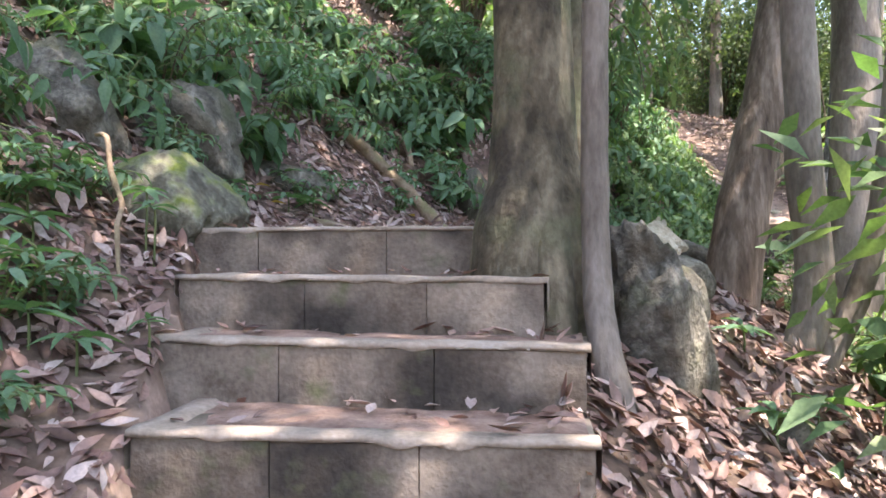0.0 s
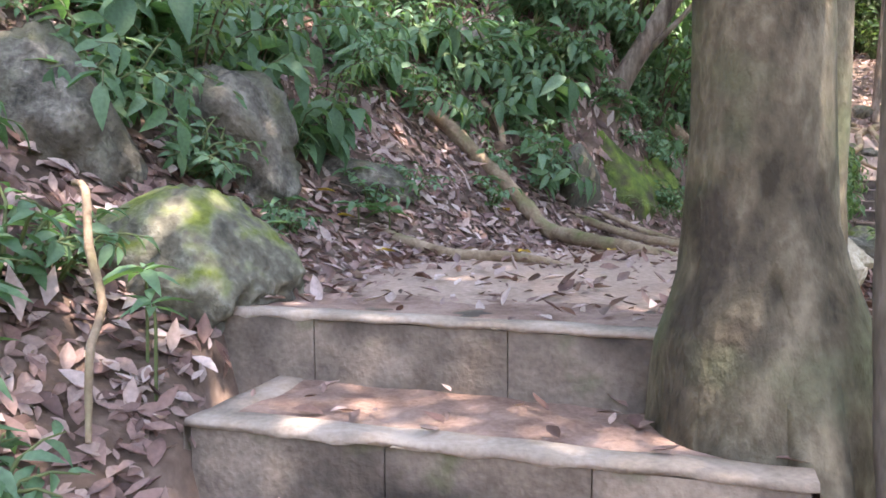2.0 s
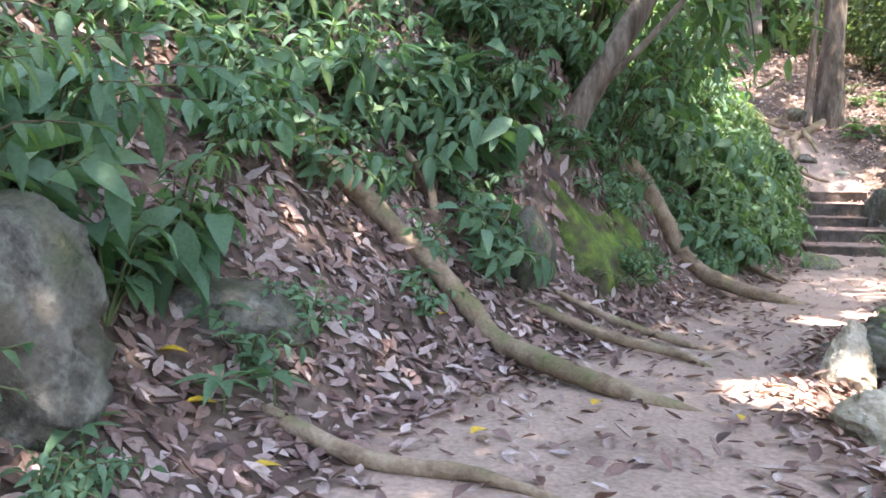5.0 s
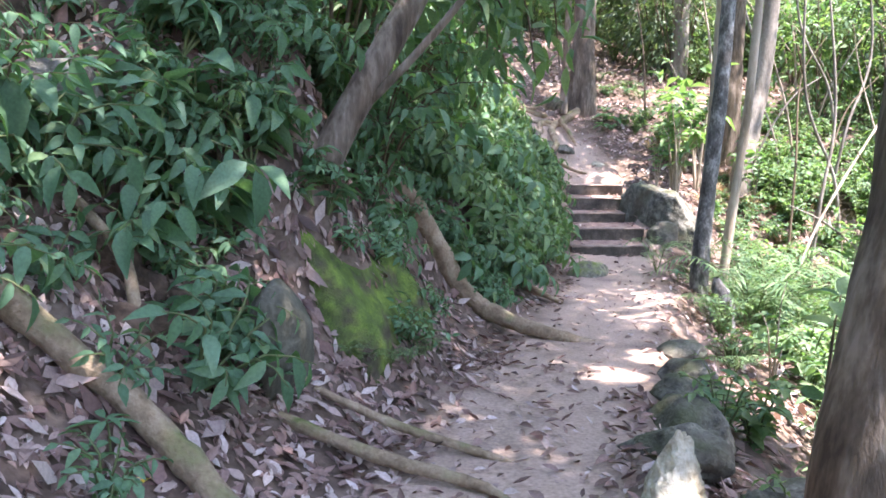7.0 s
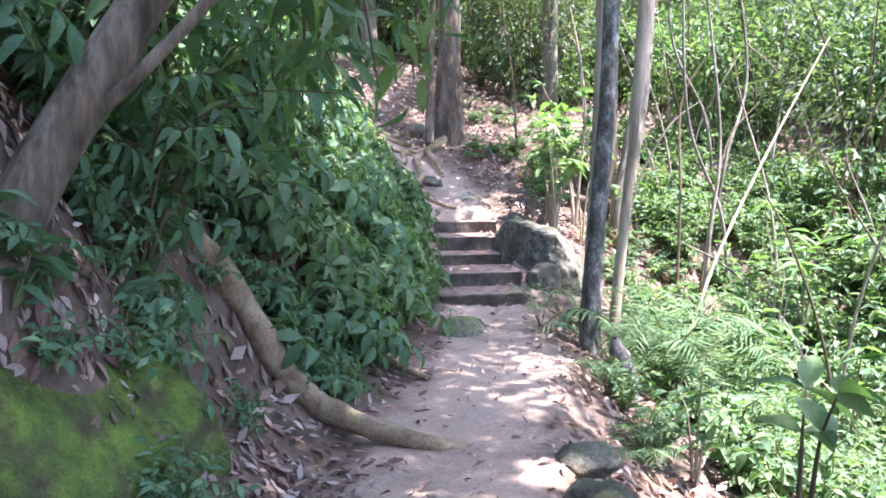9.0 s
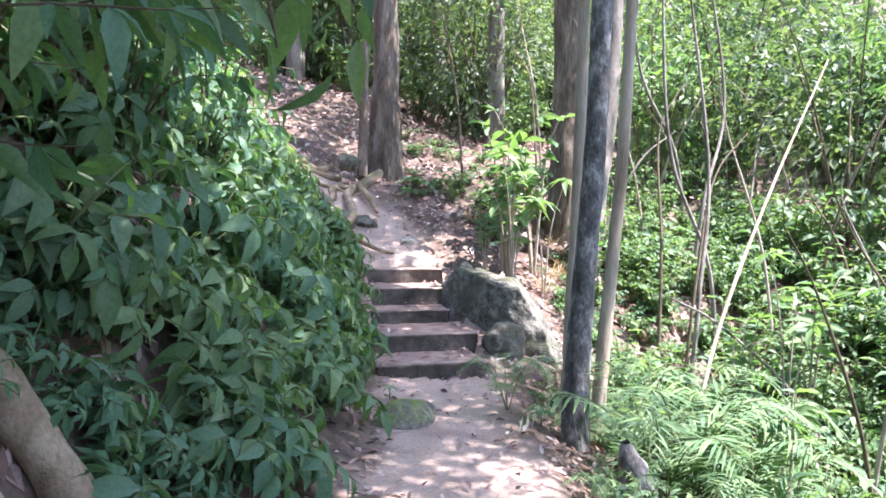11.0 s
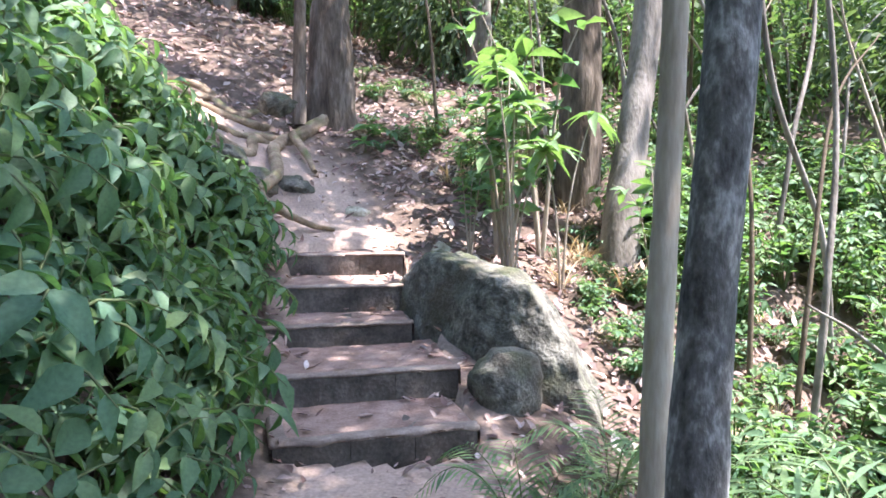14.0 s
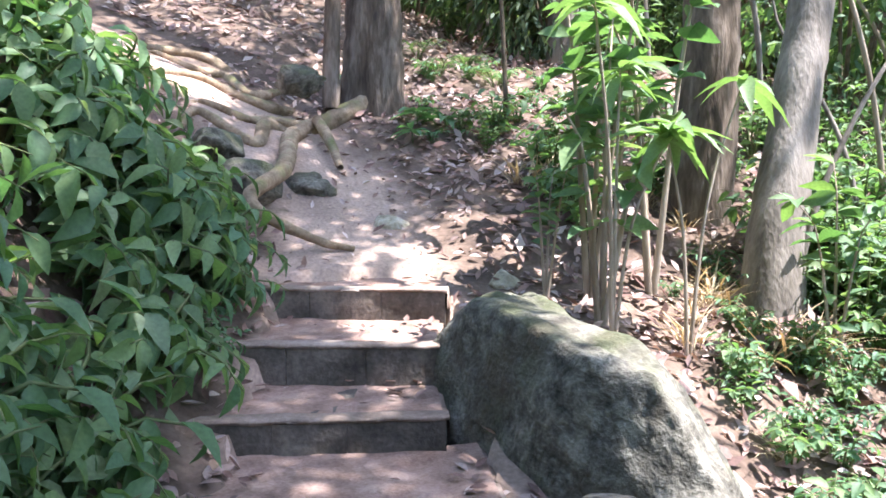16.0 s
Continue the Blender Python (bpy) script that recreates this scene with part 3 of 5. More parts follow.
def root_thing(pts, radii, label, seed, material=None):
    pts = [(x, y, max(z, H(x, y) + r * 0.35)) if 0 < i < len(pts) - 1 else (x, y, z) for i, ((x, y, z), r) in enumerate(zip(pts, np.interp(np.linspace(0, 1, len(pts)), np.linspace(0, 1, len(radii)), radii)))]
    ob = new("tree_root", tube("tree_root", pts, radii, material or M_ROOT, 10, 0.25, 0.06, seed))
    return tagged(ob, label, "root")


root_thing([(-1.25, 7.6, 2.75), (-0.96, 7.37, 2.55), (-0.43, 7.21, 2.14), (-0.17, 7.08, 1.86), (0.02, 6.9, 1.66), (0.3, 6.5, 1.6), (0.58, 6.17, 1.57), (0.9, 5.98, 1.5)], [0.05, 0.06, 0.062, 0.06, 0.065, 0.055, 0.045, 0.02], "thick bare tree root running down the bank", 1)
root_thing([(1.1, 10.4, 2.75), (1.7, 10.4, 2.15), (2.18, 10.26, 1.66), (2.44, 9.95, 1.46), (2.83, 9.58, 1.3), (3.25, 9.5, 1.24)], [0.09, 0.09, 0.09, 0.08, 0.06, 0.03], "mossy tree root crossing onto the path", 2)
root_thing([(0.2, 7.7, 1.75), (0.7, 7.35, 1.58), (1.1, 7.0, 1.52), (1.25, 6.7, 1.44)], [0.03, 0.035, 0.03, 0.012], "half-buried root at the foot of the bank", 3)
root_thing([(0.5, 7.9, 1.75), (0.9, 7.65, 1.58), (1.3, 7.35, 1.48), (1.5, 7.2, 1.42)], [0.02, 0.025, 0.022, 0.012], "half-buried root at the foot of the bank", 4)
root_thing([(-1.0, 5.6, 1.72), (-0.6, 5.35, 1.62), (-0.2, 5.2, 1.61), (0.05, 5.05, 1.58)], [0.03, 0.035, 0.03, 0.015], "thin root lying across the landing", 5)
root_thing([(-0.55, 8.0, 2.75), (-0.35, 7.75, 2.5), (-0.3, 7.6, 2.2), (-0.2, 7.45, 1.95)], [0.025, 0.03, 0.028, 0.02], "thin root hanging down the clay bank", 6)
root_thing([(-1.52, 3.38, 2.0), (-1.44, 3.3, 1.98), (-1.38, 3.2, 1.82), (-1.29, 3.1, 1.68), (-1.26, 2.98, 1.6), (-1.2, 2.85, 1.4)], [0.01, 0.012, 0.013, 0.011, 0.01, 0.007], "bare twisting root beside the mossy boulder", 7)
root_thing([(3.0, 11.6, 1.55), (3.35, 11.3, 1.36), (3.55, 11.05, 1.26)], [0.05, 0.045, 0.02], "short root stub at the foot of the bank", 8)
root_thing([(8.15, 19.2, 3.4), (7.6, 18.95, 3.15), (7.1, 18.5, 2.98), (6.75, 17.6, 2.72), (6.3, 16.9, 2.5), (6.7, 16.8, 2.25), (6.95, 16.75, 2.18)], [0.1, 0.09, 0.075, 0.07, 0.06, 0.045, 0.02], "long bare root snaking down the upper path", 9)
root_thing([(7.4, 18.7, 3.15), (7.35, 18.2, 2.9), (7.3, 17.9, 2.72)], [0.05, 0.045, 0.03], "short forked root on the upper path", 10)
for i, (x, y, dx, dy) in enumerate([(7.6, 19.0, -1.5, -0.35), (7.5, 19.3, -1.7, 0.1), (7.4, 19.6, -1.5, 0.5), (7.2, 18.7, -1.3, -0.5), (6.3, 18.9, -0.8, 0.5), (7.0, 19.9, -1.2, 0.7)]):
    g = random.Random(i)
    line = [(x + dx * k / 5 + g.uniform(-0.1, 0.1), y + dy * k / 5 + g.uniform(-0.25, 0.25)) for k in range(6)]
    root_thing([(u, v, H(u, v) + 0.012 - (0.09 if k in (0, 5) else 0)) for k, (u, v) in enumerate(line)], [0.055, 0.065, 0.05, 0.045, 0.032, 0.015], "surface root crossing the upper path", 12 + i)

# ---- trees that stand by the path ----


def crown(name, centre, radii, clumps, per, size, seed, material, gaps=True):
    g = np.random.default_rng(seed)
    c = unit(g.normal(size=(clumps, 3))) * (g.random((clumps, 1)) ** 0.4) * np.array(radii) + np.array(centre)
    p = (c[:, None] + g.normal(size=(clumps, per, 3)) * np.array((0.42, 0.42, 0.26)) * size * 4).reshape(-1, 3)
    if gaps:
        s = np.array(SUN_DIR)
        keep = np.ones(len(p), bool)
        for px, py, pz, rad in SUN_SPOTS:
            d = p - np.array((px, py, pz))
            t = d @ s
            keep &= ~((np.linalg.norm(d - t[:, None] * s, axis=1) < rad) & (t > 0))
        p = p[keep]
    n = len(p)
    return leaves(name, p, g.normal(size=(n, 3)) + np.array((0, 0, -0.5)), g.normal(size=(n, 3)) * 0.6 + np.array((0, 0, 1)), size * g.uniform(0.6, 1.3, n), 0.5, material, False)


# patches to keep sunlit (x, y, z, radius): crown leaves towards the sun are dropped
SUN_SPOTS = [(8.1, 14.3, 1.5, 1.35), (7.9, 15.6, 2.2, 1.0), (7.6, 15.3, 3.3, 0.6), (7.8, 16.5, 2.2, 0.5), (6.3, 19.2, 3.5, 0.5), (1.3, 6.3, 1.5, 0.3), (1.9, 6.4, 1.6, 0.3), (4.6, 8.6, 0.9, 0.8), (6.6, 10.6, 1.0, 0.5),
             (3.2, 8.9, 1.3, 0.22), (2.6, 5.6, 0.8, 0.5), (1.6, 11.5, 4.2, 0.7), (7.5, 12.0, 1.6, 0.5), (9.5, 10.0, 1.5, 1.0), (5.5, 17.5, 4.0, 0.6), (2.7, 8.6, 1.35, 0.18)]


def tree(trunks, crowns, label, material, seed, group="", leaf=None, sides=14, lobes=0.0, name="tree", matched=False):
    foot = trunks[0][0][0]
    root = thing(name, label, "tree", group, foot)
    inv = Matrix.Translation(foot).inverted()
    for pts, radii in trunks:
        o = part("trunk", tube("trunk", pts, radii, material, sides, 0.1, 0.08 if matched else 0.14, seed, lobes, matched), root)
        o.matrix_parent_inverse = inv
    for k, (c, r, clumps, per, size) in enumerate(crowns):
        o = part("crown", crown("crown", c, r, clumps, per, size, seed * 10 + k, leaf or M_LEAF_FAR), root)
        o.matrix_parent_inverse = inv
    return root


# most high crowns are unseen, added sunward of path, bank and steps as shade
tree([([(0.4, 3.16, 1.0), (0.39, 3.15, 1.4), (0.385, 3.15, 1.6), (0.375, 3.16, 1.78), (0.37, 3.17, 2.1), (0.37, 3.2, 3.2), (0.45, 3.3, 5), (0.7, 3.5, 8)], [0.3, 0.29, 0.25, 0.195, 0.172, 0.165, 0.16, 0.13]),
      ([(0.43, 2.84, 0.9), (0.42, 2.87, 1.25), (0.41, 2.97, 1.6), (0.39, 3.08, 2.0), (0.38, 3.15, 2.5)], [0.09, 0.075, 0.08, 0.08, 0.06]),
      # added stem, there only to close the gap between trunks with darkness
      ([(0.5, 3.3, 0.8), (0.52, 3.28, 1.5), (0.53, 3.28, 2.5), (0.55, 3.32, 4), (0.7, 3.5, 6)], [0.12, 0.1, 0.09, 0.08, 0.05])],
     [((0.8, 3.6, 9), (3.0, 3.0, 1.6), 120, 60, 0.16), ((1.5, 5.6, 9.3), (2.6, 2.6, 1.3), 130, 60, 0.16), ((2.6, 2.0, 10), (2.6, 2.6, 1.4), 90, 60, 0.16)], "thick smooth tree trunk growing against the steps", M_BARK, 1, sides=28, matched=True)
tree([([(0.72, 2.5, 0.45), (0.65, 2.62, 0.75), (0.57, 2.75, 1.2), (0.56, 2.83, 1.6), (0.565, 2.86, 2.4), (0.59, 2.9, 3.6), (0.75, 2.6, 7)], [0.1, 0.075, 0.058, 0.052, 0.05, 0.048, 0.035])],
     [], "slender pale trunk beside a thicker one", M_BARK_GREY, 2, name="young_tree", matched=True)
tree([([(1.72, 4.0, 0.1), (1.78, 4.0, 0.7), (1.95, 4.05, 1.25), (1.9, 4.05, 1.9), (1.88, 4.1, 2.8), (1.7, 4.2, 5.5)], [0.14, 0.1, 0.09, 0.085, 0.08, 0.05]),
      ([(1.74, 4.0, 0.3), (1.95, 4.0, 0.85), (2.2, 4.0, 1.4), (2.35, 4.0, 2.4), (2.6, 4.2, 5)], [0.09, 0.06, 0.055, 0.05, 0.03])],
     [((2.4, 4.6, 6.8), (2.0, 2.0, 1.2), 55, 60, 0.14), ((3.9, 3.8, 9.2), (2.4, 2.4, 1.3), 90, 60, 0.16)], "forked thin tree on the slope with twisting stems", M_BARK_GREY, 3)
tree([([(2.28, 6.2, 0.6), (2.36, 6.22, 1.4), (2.5, 6.27, 2.1), (2.78, 6.4, 3.4), (3.2, 6.8, 6), (4.2, 7.5, 9)], [0.24, 0.19, 0.165, 0.155, 0.14, 0.1])],
     [((5.0, 7.9, 9.6), (3.2, 3.2, 1.7), 200, 60, 0.17)], "rough-barked tree leaning away from the path", M_BARK_ROUGH, 4, sides=20)
tree([([(5.72, 11.72, 0.9), (5.76, 11.76, 1.5), (5.84, 11.8, 2.1), (5.93, 11.8, 3.0), (6.05, 11.85, 4.2), (6.3, 12, 8)], [0.12, 0.09, 0.085, 0.082, 0.08, 0.06])],
     [((7.4, 12.0, 9), (2.6, 2.6, 1.4), 90, 60, 0.16)], "straight dark mottled trunk beside the path", M_BARK_DARK, 5)
tree([([(6.08, 12.2, 0.8), (6.12, 12.22, 2.0), (6.2, 12.24, 3.2), (6.3, 12.3, 5), (6.4, 12.4, 8)], [0.07, 0.052, 0.049, 0.047, 0.035])],
     [((7.0, 10.2, 9.6), (2.5, 2.5, 1.3), 95, 60, 0.16)], "straight slim pale trunk beside a dark one", M_BARK_PALE, 6, name="young_tree")
tree([([(6.5, 12.3, 0.7), (6.6, 12.32, 1.6), (6.73, 12.33, 2.6), (6.85, 12.35, 3.6), (7.2, 12.5, 7)], [0.07, 0.058, 0.055, 0.052, 0.04])],
     [((8.9, 12.7, 9.6), (2.3, 2.3, 1.2), 100, 60, 0.16)], "thin pale sapling trunk beside a dark one", M_BARK_PALE, 7, name="young_tree")
tree([([(0.3, 8.7, 1.9), (0.62, 8.8, 2.6), (0.82, 8.85, 3.0), (1.1, 8.9, 3.45), (1.5, 9.0, 4.1), (1.95, 9.2, 5.0), (2.6, 9.8, 7)], [0.13, 0.11, 0.09, 0.08, 0.075, 0.065, 0.04]),
      ([(0.95, 8.87, 3.15), (1.35, 8.75, 3.55), (1.8, 8.7, 4.1), (2.3, 8.9, 4.9)], [0.03, 0.025, 0.02, 0.01])],
     [((3.0, 10.6, 6.6), (1.9, 1.9, 1.1), 39, 60, 0.15)], "tree leaning out from the bank over the path", M_BARK_ROUGH, 8)
tree([([(8.22, 19.35, 3.1), (8.22, 19.3, 3.7), (8.22, 19.3, 4.4), (8.3, 19.4, 6), (8.3, 19.7, 10)], [0.36, 0.24, 0.21, 0.2, 0.16]),
      ([(7.72, 19.2, 3.3), (7.75, 19.2, 4.2), (7.9, 19.3, 6.5)], [0.09, 0.07, 0.05])],
     [((8, 20, 11.5), (3.2, 3.2, 1.8), 72, 60, 0.18)], "large grey-brown tree above the path with bare roots", M_BARK_ROUGH, 9, sides=18, lobes=0.1)
tree([([(9.0, 15.1, 1.6), (9.15, 15.2, 2.3), (9.4, 15.3, 3.1), (9.7, 15.4, 4.4), (10.1, 15.6, 8)], [0.2, 0.15, 0.135, 0.125, 0.08])],
     [((10.0, 15.4, 9.6), (2.6, 2.6, 1.4), 110, 60, 0.16)], "grey trunk leaning beyond the sunlit undergrowth", M_BARK_GREY, 10)
tree([([(9.5, 16.2, 1.9), (9.58, 16.2, 3.2), (9.7, 16.3, 5), (9.8, 16.5, 9)], [0.26, 0.2, 0.18, 0.14])],
     [((9.6, 16.8, 10.5), (2.6, 2.6, 1.5), 90, 60, 0.16)], "stout brown trunk in the shaded undergrowth", M_BARK_ROUGH, 11)
tree([([(4.9, 21.8, 4.6), (4.95, 21.8, 6), (5, 21.9, 10)], [0.3, 0.22, 0.16])], [((5, 21.5, 11), (3, 3, 1.6), 59, 60, 0.18)], "grey trunk on the wooded hillside", M_BARK_GREY, 12)

# two added trees, never in view; their crowns shade the lower steps
tree([([(2.9, -1.0, -1.6), (2.8, -0.9, 1), (2.5, -0.5, 5), (2.2, 0, 8)], [0.25, 0.2, 0.16, 0.1])], [((2.0, 0.2, 9), (2.8, 2.8, 1.5), 120, 60, 0.17)], "unseen tree added on the slope to shade the lower steps", M_BARK_GREY, 13)
tree([([(-2.6, -2.5, 0.6), (-2.5, -2.4, 3), (-1.6, -1.6, 8)], [0.22, 0.18, 0.1])], [((-0.6, -1.6, 8.6), (2.4, 2.4, 1.4), 95, 60, 0.17)], "unseen tree added behind the lower steps for shade", M_BARK_GREY, 14)

tree([([(3.72, 7.0, 0), (3.75, 7.0, 2), (3.8, 7.1, 5), (3.9, 7.2, 9)], [0.26, 0.21, 0.19, 0.14])], [((4.8, 5.8, 10.2), (2.8, 2.8, 1.5), 150, 60, 0.17)], "straight grey trunk on the slope below the path", M_BARK_GREY, 15)

# ---- undergrowth ----


def shrub(name, label, category, seed, height, spread, branches, per, leaf, ratio, material, stem=None, droop=0.5, lean=(0, 0), start=0.25):
    """A plant of arching stems with leaves in two ranks along each."""
    g = np.random.default_rng(seed)
    root = thing(name, label, category)
    stems, pos, way, up, size = [], [], [], [], []
    for b in range(branches):
        a = 2 * math.pi * (b + g.uniform(-0.3, 0.3)) / branches
        h, r = height * g.uniform(0.55, 1.0), spread * g.uniform(0.5, 1.0)
        end = np.array((math.cos(a) * r + lean[0] * h, math.sin(a) * r + lean[1] * h, h * (1 - 0.25 * droop)))
        mid = np.array((end[0] * 0.4, end[1] * 0.4, h * 0.72))
        line = smooth_line([(0, 0, -0.06), mid, end], height / 12)
        stems.append(([(0, 0, -0.08), tuple(mid), tuple(end)], [0.006 + 0.008 * height, 0.004 + 0.004 * height, 0.002]))
        tan = unit(np.gradient(line, axis=0))
        for k in range(per):
            f = start + (1 - start) * (k + 0.5) / per
            i = min(len(line) - 1, int(f * (len(line) - 1)))
            t = tan[i]
            side = unit(np.cross(t, np.array((0, 0, 1.0)))) * (1 if k % 2 else -1)
            if k == per - 1:
                side = side * 0.1
            d = unit(side * 0.9 + t * 0.55 + g.normal(size=3) * 0.25 + np.array((0, 0, -droop * 0.6)))
            pos.append(line[i]), way.append(d), up.append(np.array((0, 0, 1.0)) + g.normal(size=3) * 0.35), size.append(leaf * g.uniform(0.6, 1.25))
    part("stem_cluster", join_tubes("stem_cluster", stems, stem or M_GREENSTEM, 4), root, kind="stuff")
    part("foliage", leaves("foliage", pos, way, up, np.array(size), ratio, material, True, 0.18 + droop * 0.25), root, kind="stuff")
    return root


def frond_plant(name, label, seed, fronds, length, leaflets, material, rise=0.8):
    g = np.random.default_rng(seed)
    root = thing(name, label, "fern")
    for b in range(fronds):
        a = 2 * math.pi * (b + g.uniform(-0.3, 0.3)) / fronds
        r, h = length * g.uniform(0.6, 0.9), length * rise * g.uniform(0.7, 1.1)
        pts = [(0, 0, -0.05), (math.cos(a) * r * 0.35, math.sin(a) * r * 0.35, h * 0.75), (math.cos(a) * r * 0.75, math.sin(a) * r * 0.75, h), (math.cos(a) * r * 1.1, math.sin(a) * r * 1.1, h * 0.8)]
        stalk = part("frond", tube("frond", pts, [0.008, 0.006, 0.004, 0.002], M_GREENSTEM, 4, 0.02, 0.1), root)
        line = smooth_line(pts, length / 60)
        tan = unit(np.gradient(line, axis=0))
        idx = np.linspace(len(line) * 0.25, len(line) - 1, leaflets).astype(int)
        pos, way, up, size = [], [], [], []
        for j, i in enumerate(idx):
            for sgn in (-1, 1):
                side = unit(np.cross(tan[i], np.array((0, 0, 1.0)))) * sgn
                f = j / leaflets
                pos.append(line[i]), way.append(side + tan[i] * 0.7 + np.array((0, 0, -0.15)) + g.normal(size=3) * 0.06), up.append((0, 0, 1)), size.append(length * 0.36 * (1 - 0.75 * f * f))
        part("leaflets", leaves("leaflets", pos, way, up, np.array(size), 0.09, material, False, 0.2), stalk, kind="stuff")
    return root


def grass_tuft(name, label, seed, blades, length, ratio, material):
    g = np.random.default_rng(seed)
    root = thing(name, label, "grass")
    a = g.uniform(0, 2 * math.pi, blades)
    d = np.stack([np.cos(a), np.sin(a), g.uniform(0.8, 2.6, blades)], 1)
    part("blade_cluster", leaves("blade_cluster", g.normal(size=(blades, 3)) * np.array((0.04, 0.04, 0)), d, np.stack([-np.cos(a), -np.sin(a), np.full(blades, 0.6)], 1), length * g.uniform(0.5, 1.1, blades), ratio, material, True, -0.0 + g.uniform(0.3, 0.7, blades)), root, kind="stuff")
    return root


AWAY = pose(0, 0, -60)


def bush(seed, height, radius, material):
    """A tall bush: leaning stems and leaf clumps down to the ground."""
    g = np.random.default_rng(seed)
    root = thing("tall_bush", "tall dense green bush in the woods", "bush")
    stems = [([(0, 0, -0.3), (math.cos(a) * radius * 0.4, math.sin(a) * radius * 0.4, height * 0.5), (math.cos(a) * radius * 0.8, math.sin(a) * radius * 0.8, height * 0.9)], [0.03, 0.02, 0.008]) for a in np.linspace(0, 5.4, 6)]
    part("stem_cluster", join_tubes("stem_cluster", stems, M_TWIG, 5), root, kind="stuff")
    n = 46
    c = unit(g.normal(size=(n, 3))) * (0.55 + 0.45 * g.random((n, 1))) * np.array((radius, radius, height * 0.5)) + np.array((0, 0, height * 0.52))
    p = (c[:, None] + g.normal(size=(n, 42, 3)) * np.array((0.3, 0.3, 0.2))).reshape(-1, 3)
    d = unit(p - np.array((0, 0, height * 0.4))) + g.normal(size=p.shape) * 0.6 + np.array((0, 0, -0.5))
    part("foliage", leaves("foliage", p, d, g.normal(size=p.shape) * 0.5 + np.array((0, 0, 1)), 0.17 * g.uniform(0.6, 1.3, len(p)), 0.36, material, False), root, kind="stuff")
    return root


BUSH = [bush(400 + i, 2.6 + 0.5 * i, 1.1 + 0.15 * i, (M_LEAF_FAR, M_LEAF_BRIGHT, M_LEAF_FAR)[i % 3]) for i in range(4)]
THICK = [shrub("hanging_shrub", "dense green shrub cloaking the bank", "shrub", 240 + i, 0.5, 0.45, 8, 10, 0.15, 0.48, (M_LEAF_BRIGHT, M_LEAF_BRIGHT, M_LEAF)[i % 3], droop=0.7) for i in range(4)]
HILL = [shrub("hillside_shrub", "green shrub on the wooded hillside", "shrub", 250 + i, 0.6, 0.5, 8, 11, 0.14, 0.42, M_LEAF, droop=0.6) for i in range(3)]
WOODY = [shrub("woodland_shrub", "green undergrowth shrub deep in the woods", "shrub", 260 + i, 0.8, 0.6, 9, 12, 0.11, 0.45, M_LEAF_BRIGHT, droop=0.5) for i in range(3)]
BANK = [shrub("bank_shrub", "green broad-leaved shrub hanging from the bank", "shrub", 100 + i, 0.42, 0.4, 7, 10, 0.135, 0.4, M_LEAF, droop=0.8) for i in range(4)]
SMALL = [shrub("seedling_shrub", "low green plant with small leaves", "shrub", 120 + i, 0.28, 0.28, 8, 9, 0.075, 0.45, M_LEAF, droop=0.5) for i in range(3)]
LIGHT = [shrub("leafy_shrub", "fresh green shrub with pointed oval leaves", "shrub", 140 + i, 0.5, 0.4, 8, 10, 0.125, 0.52, M_LEAF_BRIGHT, droop=0.55) for i in range(3)]
LOW = [shrub("slope_shrub", "light green undergrowth shrub on the slope", "shrub", 160 + i, 0.7, 0.5, 10, 13, 0.085, 0.5, M_LEAF_BRIGHT, droop=0.4) for i in range(4)]
TALL = [shrub("sapling", "slim sapling with long drooping leaves", "sapling", 180 + i, 2.3, 1.0, 9, 22, 0.17, 0.34, M_LEAF if i % 2 else M_LEAF_BRIGHT, M_TWIG, 0.8, (0.25, 0)) for i in range(4)]
SPRIG = [shrub("slender_sapling", "slender sapling with pale sunlit leaves", "sapling", 270 + i, 1.7, 0.4, 3, 17, 0.18, 0.46, M_LEAF_BRIGHT, M_BARK_PALE, 0.45, (0.1, 0), 0.45) for i in range(3)]
OVER = [shrub("overhanging_shrub", "shrub with long leaves hanging over the path", "shrub", 280 + i, 1.7, 0.6, 7, 18, 0.2, 0.36, (M_LEAF, M_LEAF_BRIGHT)[i % 2], M_TWIG, 0.9, (0.75, 0), 0.35) for i in range(3)]
NEAR = shrub("broad_leaved_sapling", "thin sapling with large glossy oval leaves", "sapling", 290, 1.75, 0.3, 2, 9, 0.19, 0.46, M_LEAF_BRIGHT, M_TWIG, 0.4, (0.2, 0), 0.75)
BROAD = [shrub("broad_leaved_shrub", "shrub with large drooping green leaves on the bank", "shrub", 310 + i, 0.5, 0.34, 6, 7, 0.23, 0.44, M_LEAF, droop=0.9) for i in range(3)]
GRASS = [grass_tuft("grass_tuft", "tuft of long arching grass blades", 200 + i, 40, 0.5, 0.035, M_LEAF) for i in range(2)]
STRAW = [grass_tuft("dry_grass_tuft", "tuft of dry straw-coloured grass", 210 + i, 26, 0.35, 0.04, M_LEAF_DRY) for i in range(2)]
PALM = [frond_plant("palm_seedling", "young palm with feathery green fronds", 220 + i, 6, 1.0, 22, M_LEAF_BRIGHT, 0.8) for i in range(2)]
FERN = [frond_plant("fern", "small green fern at the path edge", 230 + i, 7, 0.4, 14, M_LEAF_BRIGHT, 0.5) for i in range(2)]
for o in (NEAR, *BROAD, *SPRIG, *OVER, *BUSH, *THICK, *HILL, *WOODY, *BANK, *SMALL, *LIGHT, *LOW, *TALL, *GRASS, *STRAW, *PALM, *FERN):
    o.matrix_world = AWAY
